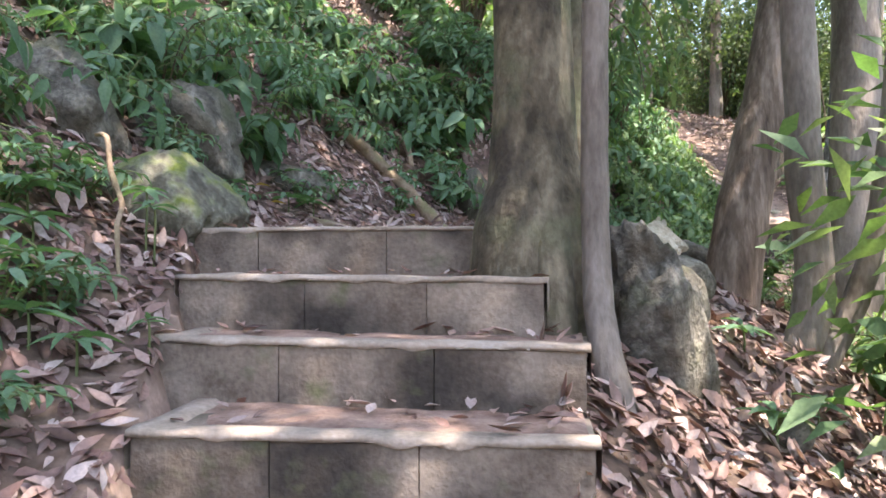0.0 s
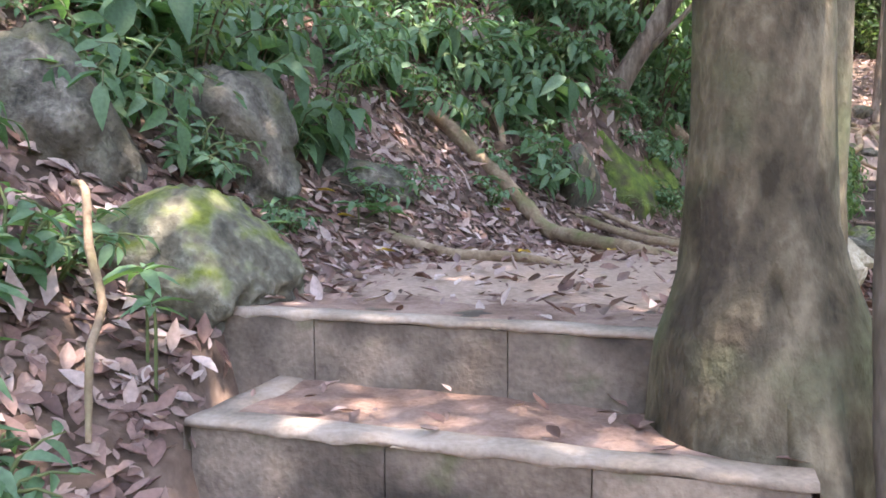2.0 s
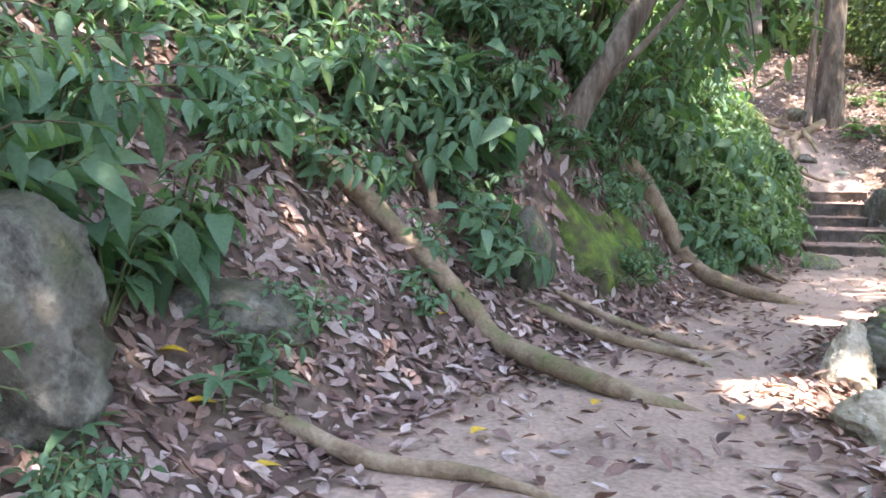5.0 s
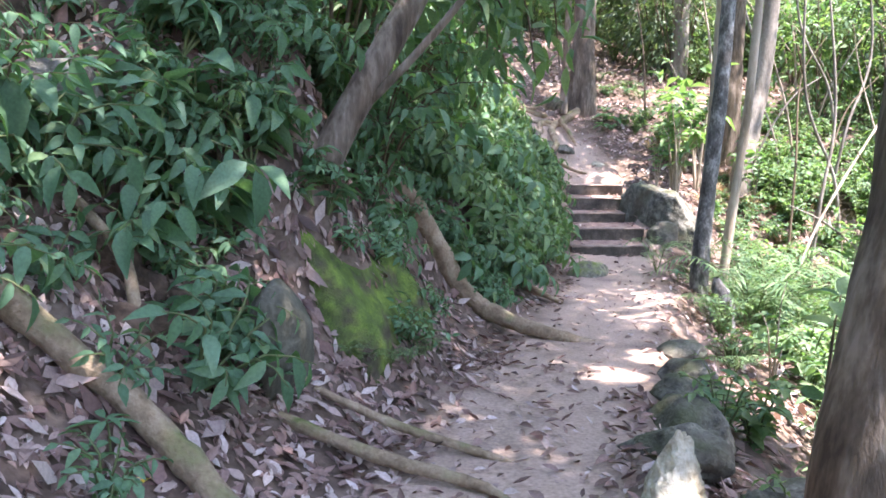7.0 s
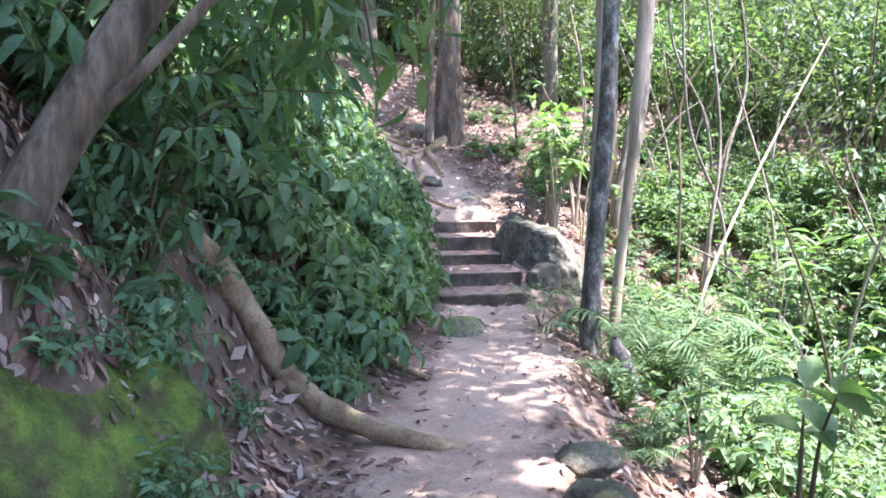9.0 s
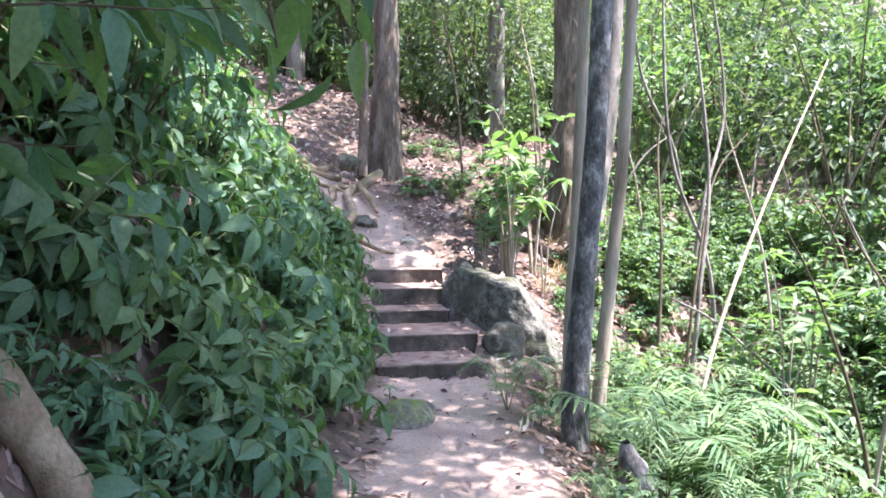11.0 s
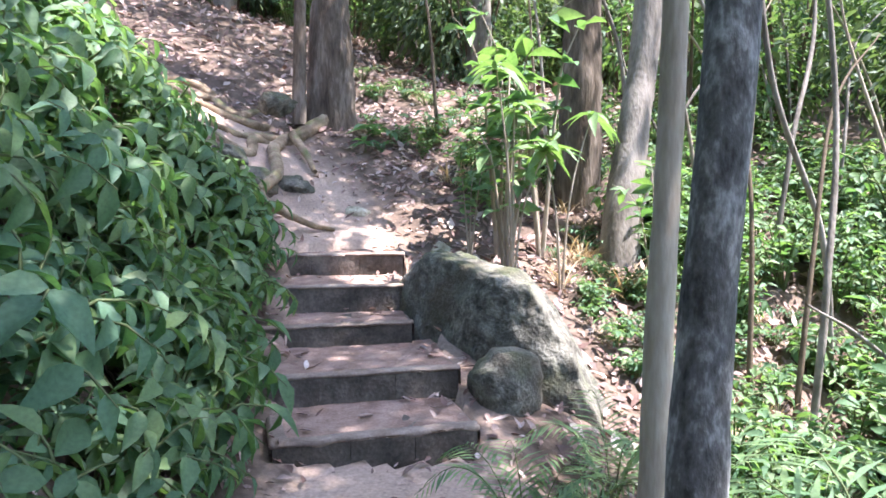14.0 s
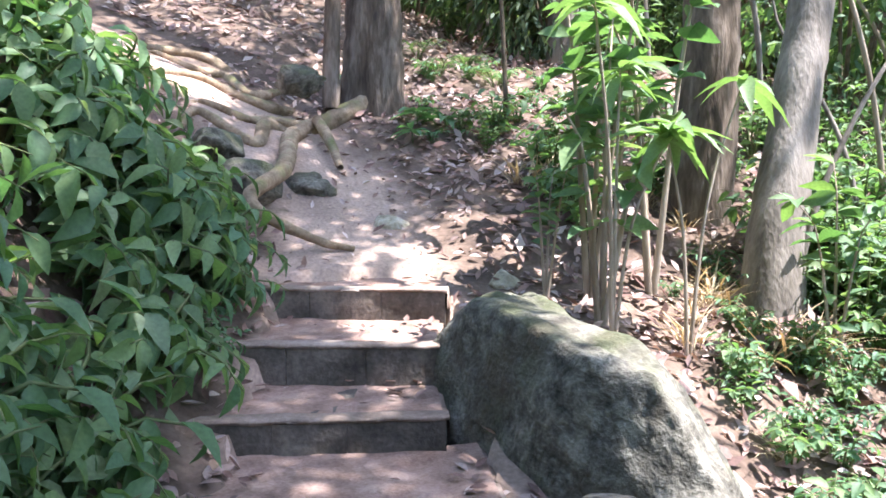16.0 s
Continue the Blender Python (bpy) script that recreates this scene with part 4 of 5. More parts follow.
SAMPLES = (NEAR, *BROAD, *SPRIG, *OVER, *BUSH, *THICK, *HILL, *WOODY, *BANK, *SMALL, *LIGHT, *LOW, *TALL, *GRASS, *STRAW, *PALM, *FERN)


def plant(src, x, y, yaw=None, size=1.0, tilt=(0, 0), dz=0.0, group=""):
    o = copy_thing(src, pose(x, y, H(x, y) + dz, tilt[0], tilt[1], rng.uniform(0, 360) if yaw is None else yaw) @ Matrix.Scale(size, 4))
    if group:
        o["group"] = group
    return o


def scatter(kinds, count, box, test, size, group, downhill=0.0):
    """Plants over a stretch of ground where test(offset beyond the path's edge, along, x, y) holds."""
    x, y = rng.uniform(box[0], box[2], count), rng.uniform(box[1], box[3], count)
    h, off, half, along = lie(x, y)
    beyond = np.where(off > 0, off - half, off + half)
    for i in range(count):
        if test(beyond[i], along[i], x[i], y[i], off[i] > 0):
            near = int(np.argmin((LINE[:, 0] - x[i]) ** 2 + (LINE[:, 1] - y[i]) ** 2))
            toward = Vector((LINE[near, 0] - x[i], LINE[near, 1] - y[i], 0)).normalized() * downhill
            spin = Matrix.Rotation(toward.length, 4, Vector((-toward.y, toward.x, 0))) if downhill else Matrix()
            src = kinds[int(rng.integers(len(kinds)))]
            m = Matrix.Translation((x[i], y[i], h[i])) @ spin @ pose(0, 0, 0, 0, 0, rng.uniform(0, 360)) @ Matrix.Scale(size * rng.uniform(0.7, 1.3), 4)
            copy_thing(src, m)["group"] = group


# plants on the bank, sparse by the landing and thick further on
scatter(BANK + BANK + SMALL, 480, (-4.5, 3.8, 2.2, 10.2), lambda s, a, x, y, l: l and 0.95 + 0.35 * math.sin(y * 2.3) < s < 4 and a > 3.7, 1.0, "plants on the bank", 0.7)
scatter(SMALL, 60, (-3, 3.8, 1.8, 9.8), lambda s, a, x, y, l: l and 0.3 < s < 1.2 and a > 3.7, 0.8, "plants on the bank", 0.4)
scatter(THICK, 600, (0.0, 9.8, 6, 17.0), lambda s, a, x, y, l: l and 0.35 < s < 3.2 and 9.6 < a < 16.6 and y > 10.75 - (x - 1.5) * 0.2, 1.0, "thick shrubs on the bank", 0.75)
scatter(BANK + SMALL, 160, (0.5, 9.0, 6, 17.0), lambda s, a, x, y, l: l and 0.12 < s < 0.7 and 10.6 < a < 16.2, 0.7, "thick shrubs on the bank", 0.6)
scatter(GRASS + SMALL, 90, (-4, 4.5, 2, 10), lambda s, a, x, y, l: l and 1.2 < s < 4, 1.0, "plants on the bank", 0.8)
scatter(HILL, 560, (-12, 0, 7, 26), lambda s, a, x, y, l: l and 3.6 < s < 13, 1.5, "shrubs up the hillside", 0.4)
scatter(BANK + SMALL, 90, (-4, -1, -1, 3.5), lambda s, a, x, y, l: l and 0.9 < s < 4, 0.9, "plants beside the lower steps", 0.4)
# plants on the slope below the path
scatter(LOW + LOW + LIGHT, 500, (0.5, 0, 13, 15), lambda s, a, x, y, l: not l and -7.5 < s < (-0.35 if a > 7 else -1.0) and not (x > 6.9 and y > 13.2) and not (y < 3 and x < 1.5) and not (y < 6.5 and x < 2.6 and rng.random() < 0.6), 0.9, "undergrowth below the path")
scatter(LOW + SMALL + LIGHT, 120, (7.3, 12.5, 13, 18.5), lambda s, a, x, y, l: not l and s < -1.0 and not (7 < x < 9.3 and y < 15.6), 0.8, "sunlit undergrowth")
scatter(WOODY, 300, (7, -4, 22, 26), lambda s, a, x, y, l: not l and s < -4.6, 1.7, "undergrowth in the woods")
scatter(STRAW, 34, (7.2, 12.6, 10, 17.5), lambda s, a, x, y, l: not l and s < -0.9, 1.0, "dry grass by the upper steps")
scatter(FERN + GRASS, 80, (2.5, 6.5, 7.5, 14), lambda s, a, x, y, l: not l and -1.2 < s < -0.25, 0.9, "ferns along the path")
scatter(SMALL + FERN, 26, (7.0, 17.0, 10.5, 21), lambda s, a, x, y, l: not l and s < -0.5, 0.9, "plants on the shaded slope")

scatter(BUSH, 130, (-14, 0, 6, 30), lambda s, a, x, y, l: l and 4.0 < s < 14, 1.0, "tall bushes")
scatter(BUSH, 260, (4, -3, 26, 34), lambda s, a, x, y, l: not l and s < (-8.0 if a < 16 else -4.5), 1.0, "tall bushes")
scatter(BUSH, 60, (1, -9, 9, 4), lambda s, a, x, y, l: not l and s < -2.5, 0.9, "tall bushes")

scatter(BANK + SMALL, 150, (-0.4, 8.2, 2.2, 11), lambda s, a, x, y, l: l and 1.0 < s < 2.2 and a > 8.3, 1.0, "plants on the bank", 0.7)
scatter(WOODY + LIGHT, 260, (4.8, 6.5, 13.5, 17), lambda s, a, x, y, l: not l and -8 < s < -0.6 and not (6.4 < x < 9.2 and y > 12.6), 0.85, "undergrowth below the path")

scatter(BANK + SMALL, 130, (-0.3, 8.0, 1.7, 9.7), lambda s, a, x, y, l: l and 1.0 < s < 2.0, 0.75, "plants on the bank", 0.8)
scatter(LOW + GRASS + LIGHT, 110, (6.2, 8.5, 10.5, 12.9), lambda s, a, x, y, l: not l and -5.5 < s < -0.8, 0.8, "undergrowth below the path")
scatter(STRAW + SMALL + SMALL, 46, (7.4, 13.2, 10, 15.8), lambda s, a, x, y, l: not l and s < -1.1, 0.7, "dry grass by the upper steps")

scatter(SMALL, 46, (0.2, 8.6, 2.6, 10.8), lambda s, a, x, y, l: l and 0.25 < s < 1.0, 0.7, "plants on the bank", 0.6)
scatter(SMALL, 40, (-3.2, 0.5, -1.1, 3.4), lambda s, a, x, y, l: l and s > 0.25, 0.9, "plants beside the lower steps", 0.3)



def leafy_branch(pts, count, size, seed, material):
    """A drooping branch over the path with long hanging leaves."""
    g = np.random.default_rng(seed)
    root = thing("leafy_branch", "drooping branch with long fresh green leaves", "branch", "branches over the path")
    part("twig", tube("twig", pts, [0.016, 0.01, 0.004], M_TWIG, 6, 0.1), root)
    line = smooth_line(pts, 0.03)
    k = g.integers(int(len(line) * 0.25), len(line), count)
    p = line[k] + g.normal(size=(count, 3)) * 0.1
    part("foliage", leaves("foliage", p, g.normal(size=(count, 3)) * 0.7 + np.array((0.2, 0, -0.8)), g.normal(size=(count, 3)) * 0.7 + np.array((0, -0.4, 0.7)), size * g.uniform(0.6, 1.25, count), 0.34, material, True, 0.25), root, kind="stuff")
    return root


for i, (a, b, c, n) in enumerate([((1.45, 9.0, 4.0), (1.85, 9.2, 4.0), (2.2, 9.35, 3.5), 34), ((1.6, 9.1, 4.3), (2.1, 9.6, 4.2), (2.5, 9.7, 3.6), 44), ((1.5, 9.1, 4.1), (1.8, 9.9, 4.1), (2.2, 10.4, 3.6), 44), ((1.9, 9.2, 4.9), (2.6, 9.3, 4.7), (3.1, 9.6, 4.05), 40),
                                  ((1.1, 8.95, 3.5), (1.3, 9.5, 3.8), (1.6, 9.9, 3.4), 36), ((1.5, 9.0, 4.1), (1.2, 9.7, 4.4), (0.9, 10.4, 4.0), 44), ((1.9, 9.2, 4.9), (2.5, 10.3, 4.8), (2.9, 11.1, 4.2), 50), ((1.3, 8.95, 3.8), (0.9, 9.6, 4.3), (0.4, 10.2, 4.1), 44), ((1.7, 9.1, 4.5), (2.3, 9.4, 4.1), (2.5, 9.5, 3.4), 40), ((1.9, 9.2, 4.9), (2.7, 9.8, 4.4), (3.0, 10.1, 3.55), 44), ((1.6, 9.1, 4.3), (2.0, 9.3, 3.9), (2.1, 9.6, 3.35), 40)]):
    leafy_branch([a, b, c], n, 0.2, 500 + i, M_LEAF_BRIGHT)
scatter(BANK + SMALL + BROAD, 120, (0.8, 9.1, 2.6, 10.9), lambda s, a, x, y, l: l and 0.3 < s < 2.2 and not 9.45 < y + 0.3 * (x - 1.5) < 10.6, 0.62, "plants on the bank", 0.7)
scatter(LOW + WOODY + LIGHT, 190, (7.6, 9.5, 13, 15.8), lambda s, a, x, y, l: not l and s < -1.5 and not (7 < x < 9.2 and y > 13), 0.95, "undergrowth below the path")
scatter(SMALL + SMALL + LIGHT + STRAW, 70, (7.4, 13.2, 9.4, 15.6), lambda s, a, x, y, l: not l and s < -1.2, 0.6, "sunlit undergrowth")
# fronds along the lower edge of the mossy shoulder
for x, y, size in [(0.86, 8.24, 0.42), (1.0, 8.3, 0.5), (1.15, 8.42, 0.4), (0.75, 8.2, 0.36), (1.3, 8.6, 0.36), (1.4, 8.75, 0.4)]:
    plant(FERN[int(x * 50) % 2], x, y, None, size, (0, 0), 0.05, "ferns under the moss")
# saplings that lean over the path and stand in the light
for x, y, yaw, size, k in [(1.0, 9.9, -40, 1.0, 1), (1.5, 10.9, -45, 1.0, 3), (2.2, 11.7, -50, 1.0, 1), (2.9, 12.9, -50, 0.95, 3), (3.7, 14.3, -55, 0.8, 1), (0.3, 9.8, -30, 1.2, 0), (0.4, 11.0, -30, 1.3, 2), (1.5, 12.6, -40, 1.3, 1)]:
    plant(TALL[k], x, y, yaw, size, group="saplings over the path")
for i, (x, y, size) in enumerate([(7.8, 15.25, 1.3), (8.0, 15.6, 1.55), (8.5, 15.6, 1.7), (8.7, 16.2, 1.5), (7.75, 15.7, 0.7), (8.9, 14.6, 0.9), (4.7, 9.3, 0.7), (8.8, 12.5, 1.1), (7.4, 11.0, 1.0), (8.0, 10.4, 1.2), (9.6, 12.2, 1.3)]):
    plant(SPRIG[i % 3], x, y, None, size, group="saplings in the light")
for i, (x, y, yaw, size) in enumerate([(1.25, 9.75, -45, 0.75), (1.0, 10.2, -35, 0.9), (1.75, 10.9, -45, 0.8), (2.5, 12.1, -45, 0.75), (2.1, 11.7, -30, 0.9), (3.3, 13.4, -45, 0.6), (-0.9, 7.9, -50, 0.5), (-1.85, 5.0, -20, 0.5), (-1.75, 5.6, -20, 0.55), (-2.6, 4.9, -40, 0.5), (-1.4, 5.9, -35, 0.42), (-1.35, 6.4, -40, 0.42), (0.35, 8.75, -50, 0.3), (0.1, 8.5, -60, 0.32)]):
    plant(OVER[i % 3], x, y, yaw, size, group="shrubs over the path")
plant(NEAR, 3.7, 7.75, 40, 1.2)
for i, (x, y, size) in enumerate([(-1.6, 5.1, 0.8), (-1.5, 5.5, 0.95), (-1.85, 5.3, 1.1), (-1.35, 5.9, 0.9), (-2.1, 4.9, 1.1), (-0.1, 8.1, 1.0), (0.1, 8.3, 1.0), (-0.3, 7.95, 0.9), (0.28, 8.5, 0.9), (-0.9, 8.0, 1.0), (0.0, 8.5, 1.1),
                                  (-1.9, 5.7, 1.1), (-1.2, 7.2, 1.0), (-1.35, 6.7, 0.9), (0.5, 9.6, 0.9), (1.2, 10.2, 0.8), (-0.45, 8.2, 1.0), (3.3, 12.6, 0.8), (3.9, 13.2, 0.8), (4.3, 13.9, 0.8), (2.8, 11.9, 0.8)]):
    plant(BROAD[i % 3], x, y, None, size, (0, 20), 0.05, "broad-leaved plants on the bank")
for x, y, size in [(5.98, 11.1, 1.15), (6.45, 11.3, 1.2), (7.0, 11.2, 1.1), (6.6, 12.9, 0.6), (6.4, 10.6, 0.9), (5.55, 12.35, 0.5), (6.3, 11.5, 0.6), (5.0, 10.6, 0.4)]:
    plant(PALM[int(size * 20) % 2], x, y, None, size, group="young palms")
for x, y, size in [(0.5, 8.7, 0.9), (0.75, 8.65, 0.8), (0.6, 9.2, 1.0), (0.3, 9.0, 1.0), (0.35, 8.6, 0.9), (0.6, 8.55, 0.7), (-1.6, 5.15, 1.4), (-1.75, 5.6, 1.5), (-1.9, 4.9, 1.5), (-0.7, 7.95, 1.2), (-0.4, 8.4, 1.3), (0.0, 8.75, 1.2), (-1.4, 6.7, 1.2)]:
    plant(BANK[int(x * 10) % 4], x, y, None, size, (0, 35), 0.1, "plants on the bank")


def rosette(x, y, z, count, length, seed):
    """A seedling with its leaves in a whorl."""
    g = random.Random(seed)
    root = thing("seedling", "small seedling with a whorl of narrow green leaves", "plant", "seedlings", (x, y, z))
    part("stem", tube("stem", [(0, 0, -0.3), (0.01, 0, 0.0), (0, 0.01, 0.06)], [0.006, 0.005, 0.004], M_GREENSTEM, 5), root)
    data = leaves("leaf", [(0, 0, 0)], [(1, 0, 0.25)], [(0, 0, 1)], [length], 0.3, M_LEAF, True, 0.35)
    for i in range(count):
        o = part("leaf", data, root)
        o.matrix_local = pose(0, 0, 0.05 + 0.01 * (i % 3), g.uniform(-15, 15), g.uniform(-15, 20), 360 * i / count + g.uniform(-15, 15)) @ Matrix.Scale(g.uniform(0.75, 1.15), 4)


for i, (x, y, n, size) in enumerate([(-1.27, 3.28, 8, 0.13), (-1.19, 3.16, 7, 0.12), (-1.05, 3.22, 5, 0.08), (-1.29, 4.3, 8, 0.14), (-1.33, 4.85, 7, 0.15), (-1.3, 2.4, 8, 0.16), (-1.15, 2.4, 7, 0.15), (-1.42, 2.6, 8, 0.2), (-1.5, 2.8, 8, 0.19), (-1.6, 2.95, 8, 0.22),
                                     (-1.2, 2.1, 7, 0.14), (-1.0, 2.6, 6, 0.09), (-1.45, 2.2, 7, 0.17), (-1.5, 3.62, 6, 0.13), (-0.18, 7.72, 7, 0.19), (0.3, 7.75, 7, 0.16), (-0.4, 7.0, 6, 0.13), (-0.95, 5.6, 8, 0.18), (-1.1, 5.45, 7, 0.17), (-1.2, 5.8, 8, 0.18), (1.4, 3.6, 7, 0.16), (1.25, 2.9, 7, 0.18), (1.6, 3.3, 7, 0.15),
                                     (5.65, 12.05, 8, 0.16), (4.9, 13.2, 6, 0.1), (8.4, 18.7, 8, 0.3), (8.6, 18.5, 8, 0.28), (8.2, 18.4, 8, 0.25)]):
    rosette(x, y, H(x, y) + (0.2 if i < 3 else 0.06), n, size, i)



def whorled_sapling(x, y, tops, seed):
    """A thin sapling whose long pale leaves spread in whorls at its shoot tips."""
    g = random.Random(seed)
    z = H(x, y)
    root = thing("whorled_sapling", "thin sapling with whorls of long sunlit leaves", "sapling", "saplings in the light", (x, y, z))
    data = leaves("leaf", [(0, 0, 0)], [(1, 0, 0.15)], [(0, 0, 1)], [0.3], 0.3, M_LEAF_BRIGHT, True, 0.5)
    for dx, dy, h in tops:
        shoot = part("shoot", tube("shoot", [(0, 0, -0.1), (dx * 0.3, dy * 0.3, h * 0.55), (dx, dy, h)], [0.014, 0.01, 0.006], M_BARK_PALE, 6, 0.1), root)
        for i in range(9):
            o = part("leaf", data, shoot)
            o.matrix_local = pose(dx, dy, h - 0.02 * (i % 3), g.uniform(-20, 20), g.uniform(-25, 30), 40 * i + g.uniform(-15, 15)) @ Matrix.Scale(g.uniform(0.7, 1.1), 4)


whorled_sapling(7.75, 15.1, [(-0.25, -0.1, 1.75), (0.1, 0.1, 1.45), (0.3, -0.1, 1.15)], 3)
whorled_sapling(8.1, 14.9, [(-0.1, 0.1, 1.2), (0.35, 0.0, 1.5)], 5)
whorled_sapling(8.9, 12.0, [(-0.2, 0.1, 2.2), (0.3, 0.1, 1.8), (0.1, -0.2, 1.5)], 7)

# ---- pole, stump ----
tagged(new("bamboo_pole", tube("bamboo_pole", [(6.9, 11.6, 0.7), (7.6, 11.87, 1.75), (9.0, 12.3, 3.1), (10.6, 12.7, 4.6)], [0.019, 0.018, 0.015, 0.01], M_BARK_PALE, 8, 0.06)), "pale dead cane leaning through the undergrowth", "branch")
tagged(new("tree_stump", tube("tree_stump", [(5.2, 10.62, 0.85), (5.19, 10.6, 1.15), (5.12, 10.62, 1.42), (5.1, 10.62, 1.5)], [0.16, 0.12, 0.1, 0.03], M_BARK_DARK, 12, 0.4, 0.05)), "dark rotten stump at the path edge", "stump")

# ---- woods all round ----

def wood_tree(seed, height, low):
    g = np.random.default_rng(seed)
    bend = g.normal(size=2) * 0.4
    return tree([([(0, 0, -0.4), (bend[0] * 0.2, bend[1] * 0.2, height * 0.3), (bend[0], bend[1], height * 0.7), (bend[0] * 1.6, bend[1] * 1.3, height)], [0.22, 0.16, 0.12, 0.05])],
                [((bend[0], bend[1], height * 0.85), (2.4, 2.4, height * 0.22), 40, 40, 0.2), ((0, 0, height * low), (1.9, 1.9, height * 0.2), 34, 45, 0.16)], "tall leafy tree in the surrounding woods", M_BARK_GREY, seed, "trees in the woods", sides=8)


OPEN, SUN_SPOTS = SUN_SPOTS, []
WOODS = [wood_tree(300 + i, 8 + i, 0.35) for i in range(4)]
for o in WOODS:
    o.matrix_world = AWAY
done = 0
for i in range(2000):
    x, y = rng.uniform(-32, 40), rng.uniform(-26, 50)
    h, off, half, along = (v[0] for v in lie(x, y))
    near = float(np.min(np.hypot(LINE[:, 0] - x, LINE[:, 1] - y)))
    gap = 8.0 if off > 0 else 12.0
    if near < gap or near > 30 or rng.random() < (near - gap) / 45 or done >= 140:
        continue
    if any(np.hypot(x - px - SUN_DIR.x / SUN_DIR.z * q, y - py - SUN_DIR.y / SUN_DIR.z * q) < 2.4 + rad for px, py, pz, rad in OPEN for q in (3, 5.5, 8)):
        continue
    done += 1
    copy_thing(WOODS[i % 4], pose(x, y, h, rng.uniform(-6, 6), rng.uniform(-6, 6), rng.uniform(0, 360)) @ Matrix.Scale(rng.uniform(0.8, 1.3), 4))
for i, (x, y) in enumerate([(8.5, 24.0), (10.5, 25.5), (12.0, 23.5), (7.0, 26.5), (13.5, 26.0), (9.5, 28.0), (11.5, 20.5), (5.5, 25.0)]):
    copy_thing(WOODS[i % 4], pose(x, y, H(x, y), 0, 0, 77 * i))
for i, (x, y, dx) in enumerate([(8.6, 13.0, 0.5), (9.6, 13.4, -0.7), (10.3, 14.4, 0.9), (11.5, 15.5, -0.9), (12, 12, 0.8), (11.2, 17, -0.6)]):
    z = H(x, y)
    ob = new("woody_vine", tube("woody_vine", [(x, y, z - 0.1), (x + dx * 0.3, y, z + 1.2), (x + dx, y + 0.2, z + 2.6), (x + dx * 0.8, y + 0.5, z + 5)], [0.03, 0.024, 0.02, 0.012], M_BARK_GREY, 7, 0.15))
    tagged(ob, "thin bare woody stem among the undergrowth", "vine", "woody stems")
g = random.Random(91)
for i in range(34):
    x, y = g.uniform(8.2, 14), g.uniform(9.5, 18.5)
    z, dx, dy, up = H(x, y), g.uniform(-1.4, 1.4), g.uniform(-0.8, 0.8), g.uniform(1.6, 4.2)
    ob = new("bare_stem", tube("bare_stem", [(x, y, z - 0.1), (x + dx * 0.25, y + dy * 0.3, z + up * 0.4), (x + dx * 0.7, y + dy, z + up * 0.8), (x + dx * 1.3, y + dy, z + up)], [0.026, 0.02, 0.015, 0.006], (M_BARK_PALE, M_BARK_GREY, M_TWIG)[i % 3], 6, 0.15))
    tagged(ob, "thin bare leaning stem in the undergrowth", "stem", "bare stems")
for o in (*SAMPLES, *WOODS):
    for c in (*o.children_recursive, o):
        bpy.data.objects.remove(c)

# ---- fallen leaves ----


def litter(name, x, y, z, size, material, label, fine=True, seed=0):
    g = np.random.default_rng(seed)
    n = len(x)
    a = g.uniform(0, 2 * math.pi, n)
    e = 0.06
    nxs, nys = (lie(x + e, y)[0] - lie(x - e, y)[0]) / (2 * e), (lie(x, y + e)[0] - lie(x, y - e)[0]) / (2 * e)
    slope = np.stack([-nxs, -nys, np.ones(n)], 1)
    way = np.stack([np.cos(a), np.sin(a), nxs * np.cos(a) + nys * np.sin(a) + g.normal(size=n) * 0.25], 1)
    me = leaves(name, np.stack([x, y, z], 1), way, slope + g.normal(size=(n, 3)) * 0.3, size * g.uniform(0.45, 1.25, n), 0.45, material, fine, g.uniform(-0.5, 0.4, n), 0.3)
    return tagged(new(name, me), label, "leaves", kind="stuff")


def spread_litter(n, box, keep, seed):
    g = np.random.default_rng(seed)
    x, y = g.uniform(box[0], box[2], n), g.uniform(box[1], box[3], n)
    h, off, half, along = lie(x, y)
    s = np.abs(off) - half
    stairs = under_stairs(off, along, 0.02)
    k = (g.random(n) < keep(s, along, off)) & ~stairs
    return x[k], y[k], h[k] + g.uniform(0.004, 0.03, k.sum())


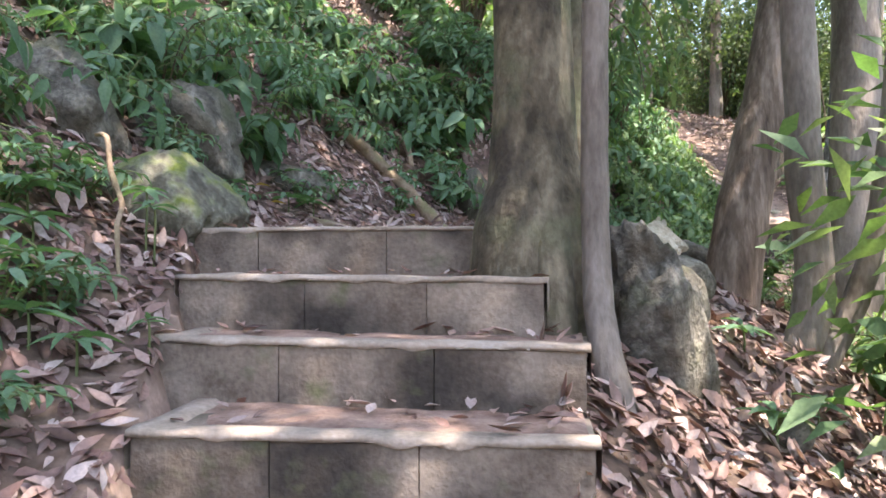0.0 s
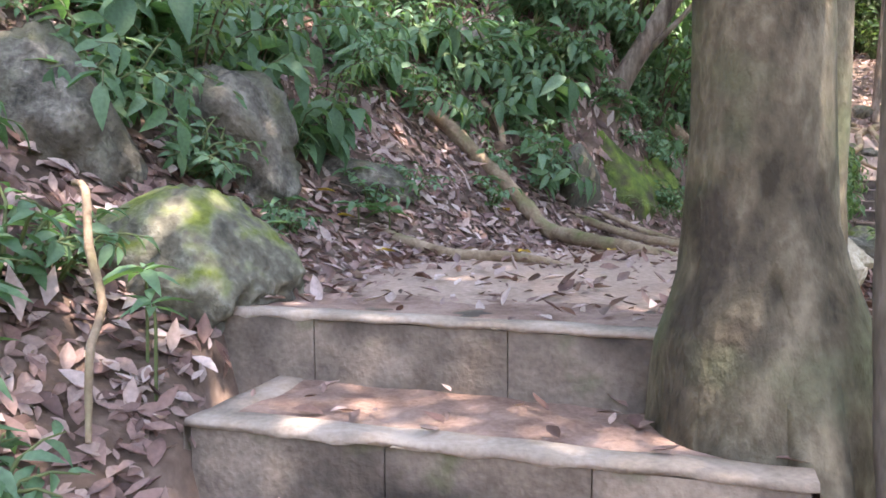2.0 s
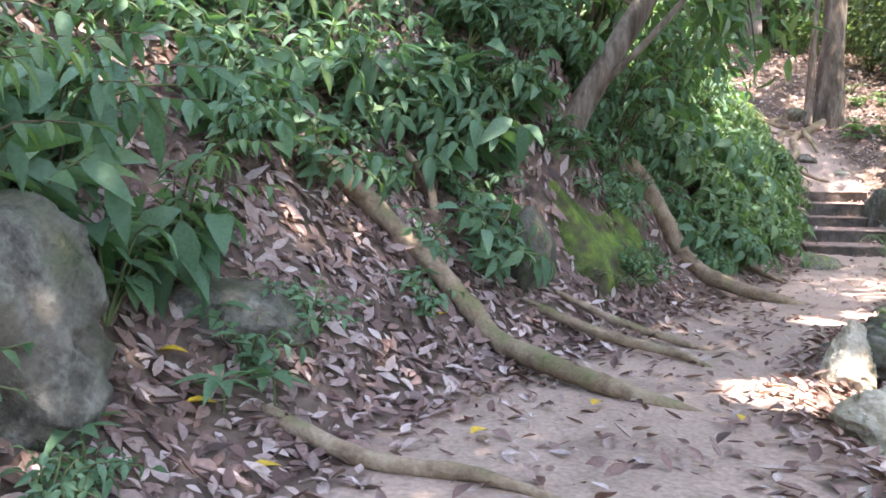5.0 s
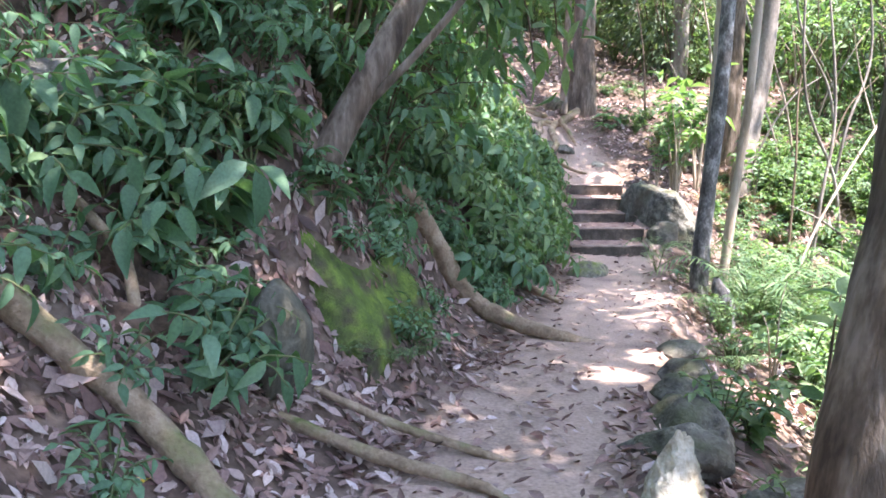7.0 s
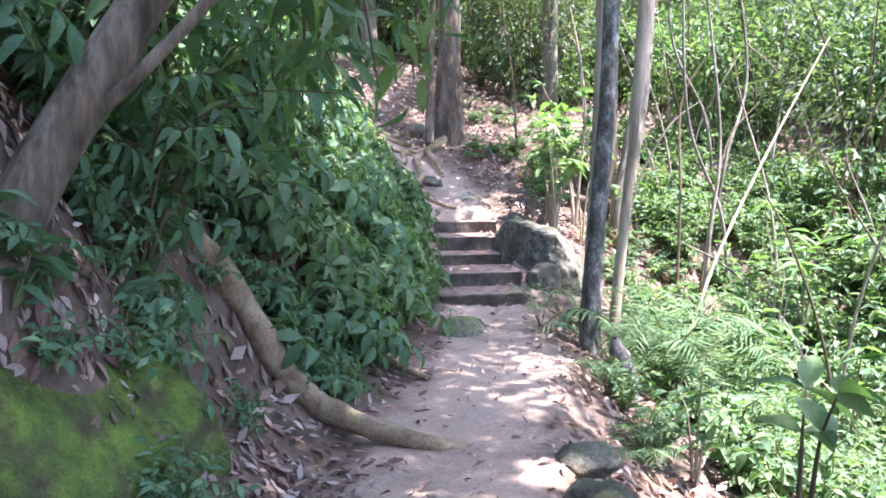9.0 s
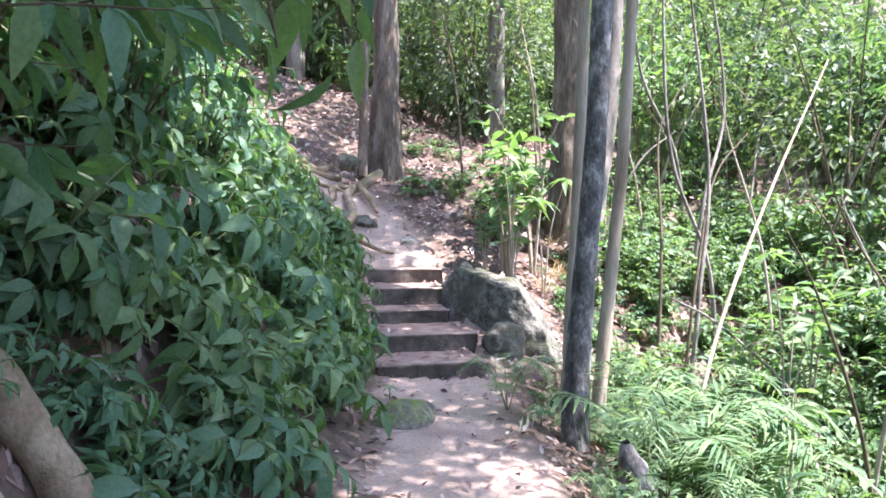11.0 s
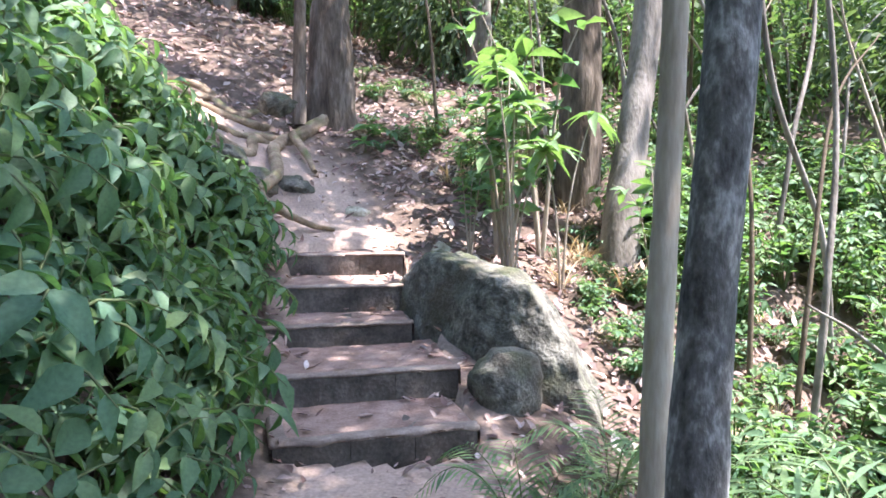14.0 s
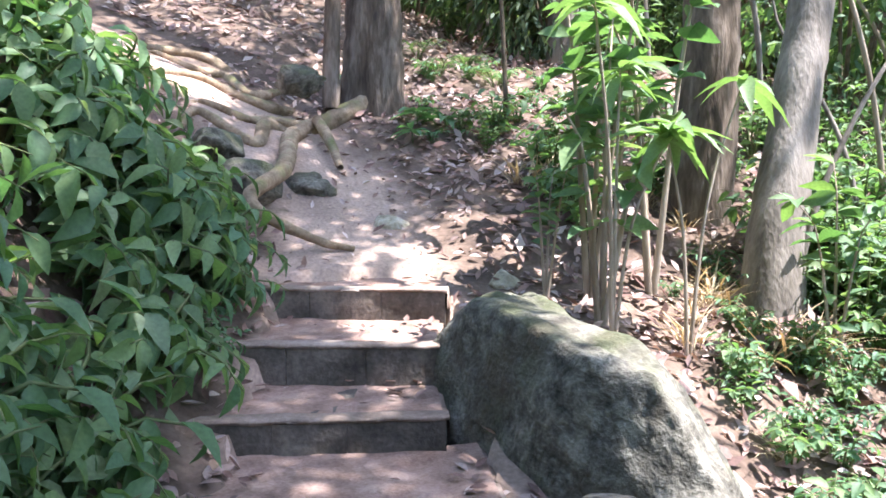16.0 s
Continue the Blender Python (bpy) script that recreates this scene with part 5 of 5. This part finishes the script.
CLUMP = lambda s, a, off: np.clip(0.1 + 0.95 * (s + 0.3) / 0.55, 0.09, 1)
x, y, z = spread_litter(40000, (-2.9, -0.5, 2.6, 9.5), CLUMP, 1)
litter("dry_leaf_litter", x, y, z, 0.086, M_LITTER, "pinkish brown dry leaves covering the ground", True, 1)
x, y, z = spread_litter(14000, (1.5, 8.5, 9.5, 20), CLUMP, 2)
litter("dry_leaf_litter", x, y, z, 0.085, M_LITTER, "pinkish brown dry leaves covering the ground", True, 2)
x, y, z = spread_litter(60000, (-7, -3, 14, 25), lambda s, a, off: np.where(s > 0.4, 0.9, 0), 3)
litter("dry_leaf_litter", x, y, z, 0.15, M_LITTER, "pinkish brown dry leaves covering the hillside", False, 3)
x, y, z = spread_litter(17000, (-2, 2.5, 8, 18), lambda s, a, off: np.where(s < 0, 0.35, 0.1), 4)
litter("leaf_fragments", x, y, z - 0.004, 0.042, M_LITTER, "small broken dry leaves on the path", False, 4)
for steps, depth, n, seed in ((STEPS_1, 0.42, 30, 5), (STEPS_2, 0.6, 26, 6)):
    g = np.random.default_rng(seed)
    xs, ys, zs = [], [], []
    for a, b, top in steps:
        a, b = np.array(a), np.array(b)
        inward = unit(np.array((-(b - a)[1], (b - a)[0])))
        for _ in range(n):
            u, v = g.random(), g.random() ** 0.6
            u = u if g.random() < 0.4 else (0.5 + 0.5 * u ** 0.4 if g.random() < 0.6 else 0.25 * u)
            p = a + (b - a) * (0.03 + 0.94 * u) + inward * (0.04 + (depth - 0.04) * v)
            xs.append(p[0]), ys.append(p[1]), zs.append(top - 0.004 + 0.012 * g.random())
    n = len(xs)
    w = g.normal(size=(n, 3)) * np.array((1, 1, 0.12))
    me = leaves("step_leaves", np.stack([xs, ys, zs], 1), w, np.array((0, 0, 1.0)) + g.normal(size=(n, 3)) * 0.2, 0.085 * g.uniform(0.4, 1.2, n), 0.42, M_LITTER, True, g.uniform(-0.4, 0.1, n))
    tagged(new("fallen_leaves", me), "dry brown leaves lying on the steps", "leaves", kind="stuff")
for i, (x, y) in enumerate([(-1.35, 5.55), (-1.2, 5.35), (-0.95, 5.2), (-1.5, 1.5), (-0.2, 5.6), (0.35, 6.0), (0.9, 5.75), (-1.55, 1.6), (-0.3, 6.9)]):
    me = leaves("yellow_leaf", [(0, 0, 0)], [(1, 0.3 * i, 0.1)], [(0, 0, 1)], [0.11], 0.5, M_YELLOW, True, 0.2)
    ob = new("yellow_leaf", me)
    ob.location = (x, y, H(x, y) + 0.03)
    tagged(ob, "fallen yellow leaf on the ground", "leaf", "fallen yellow leaves")
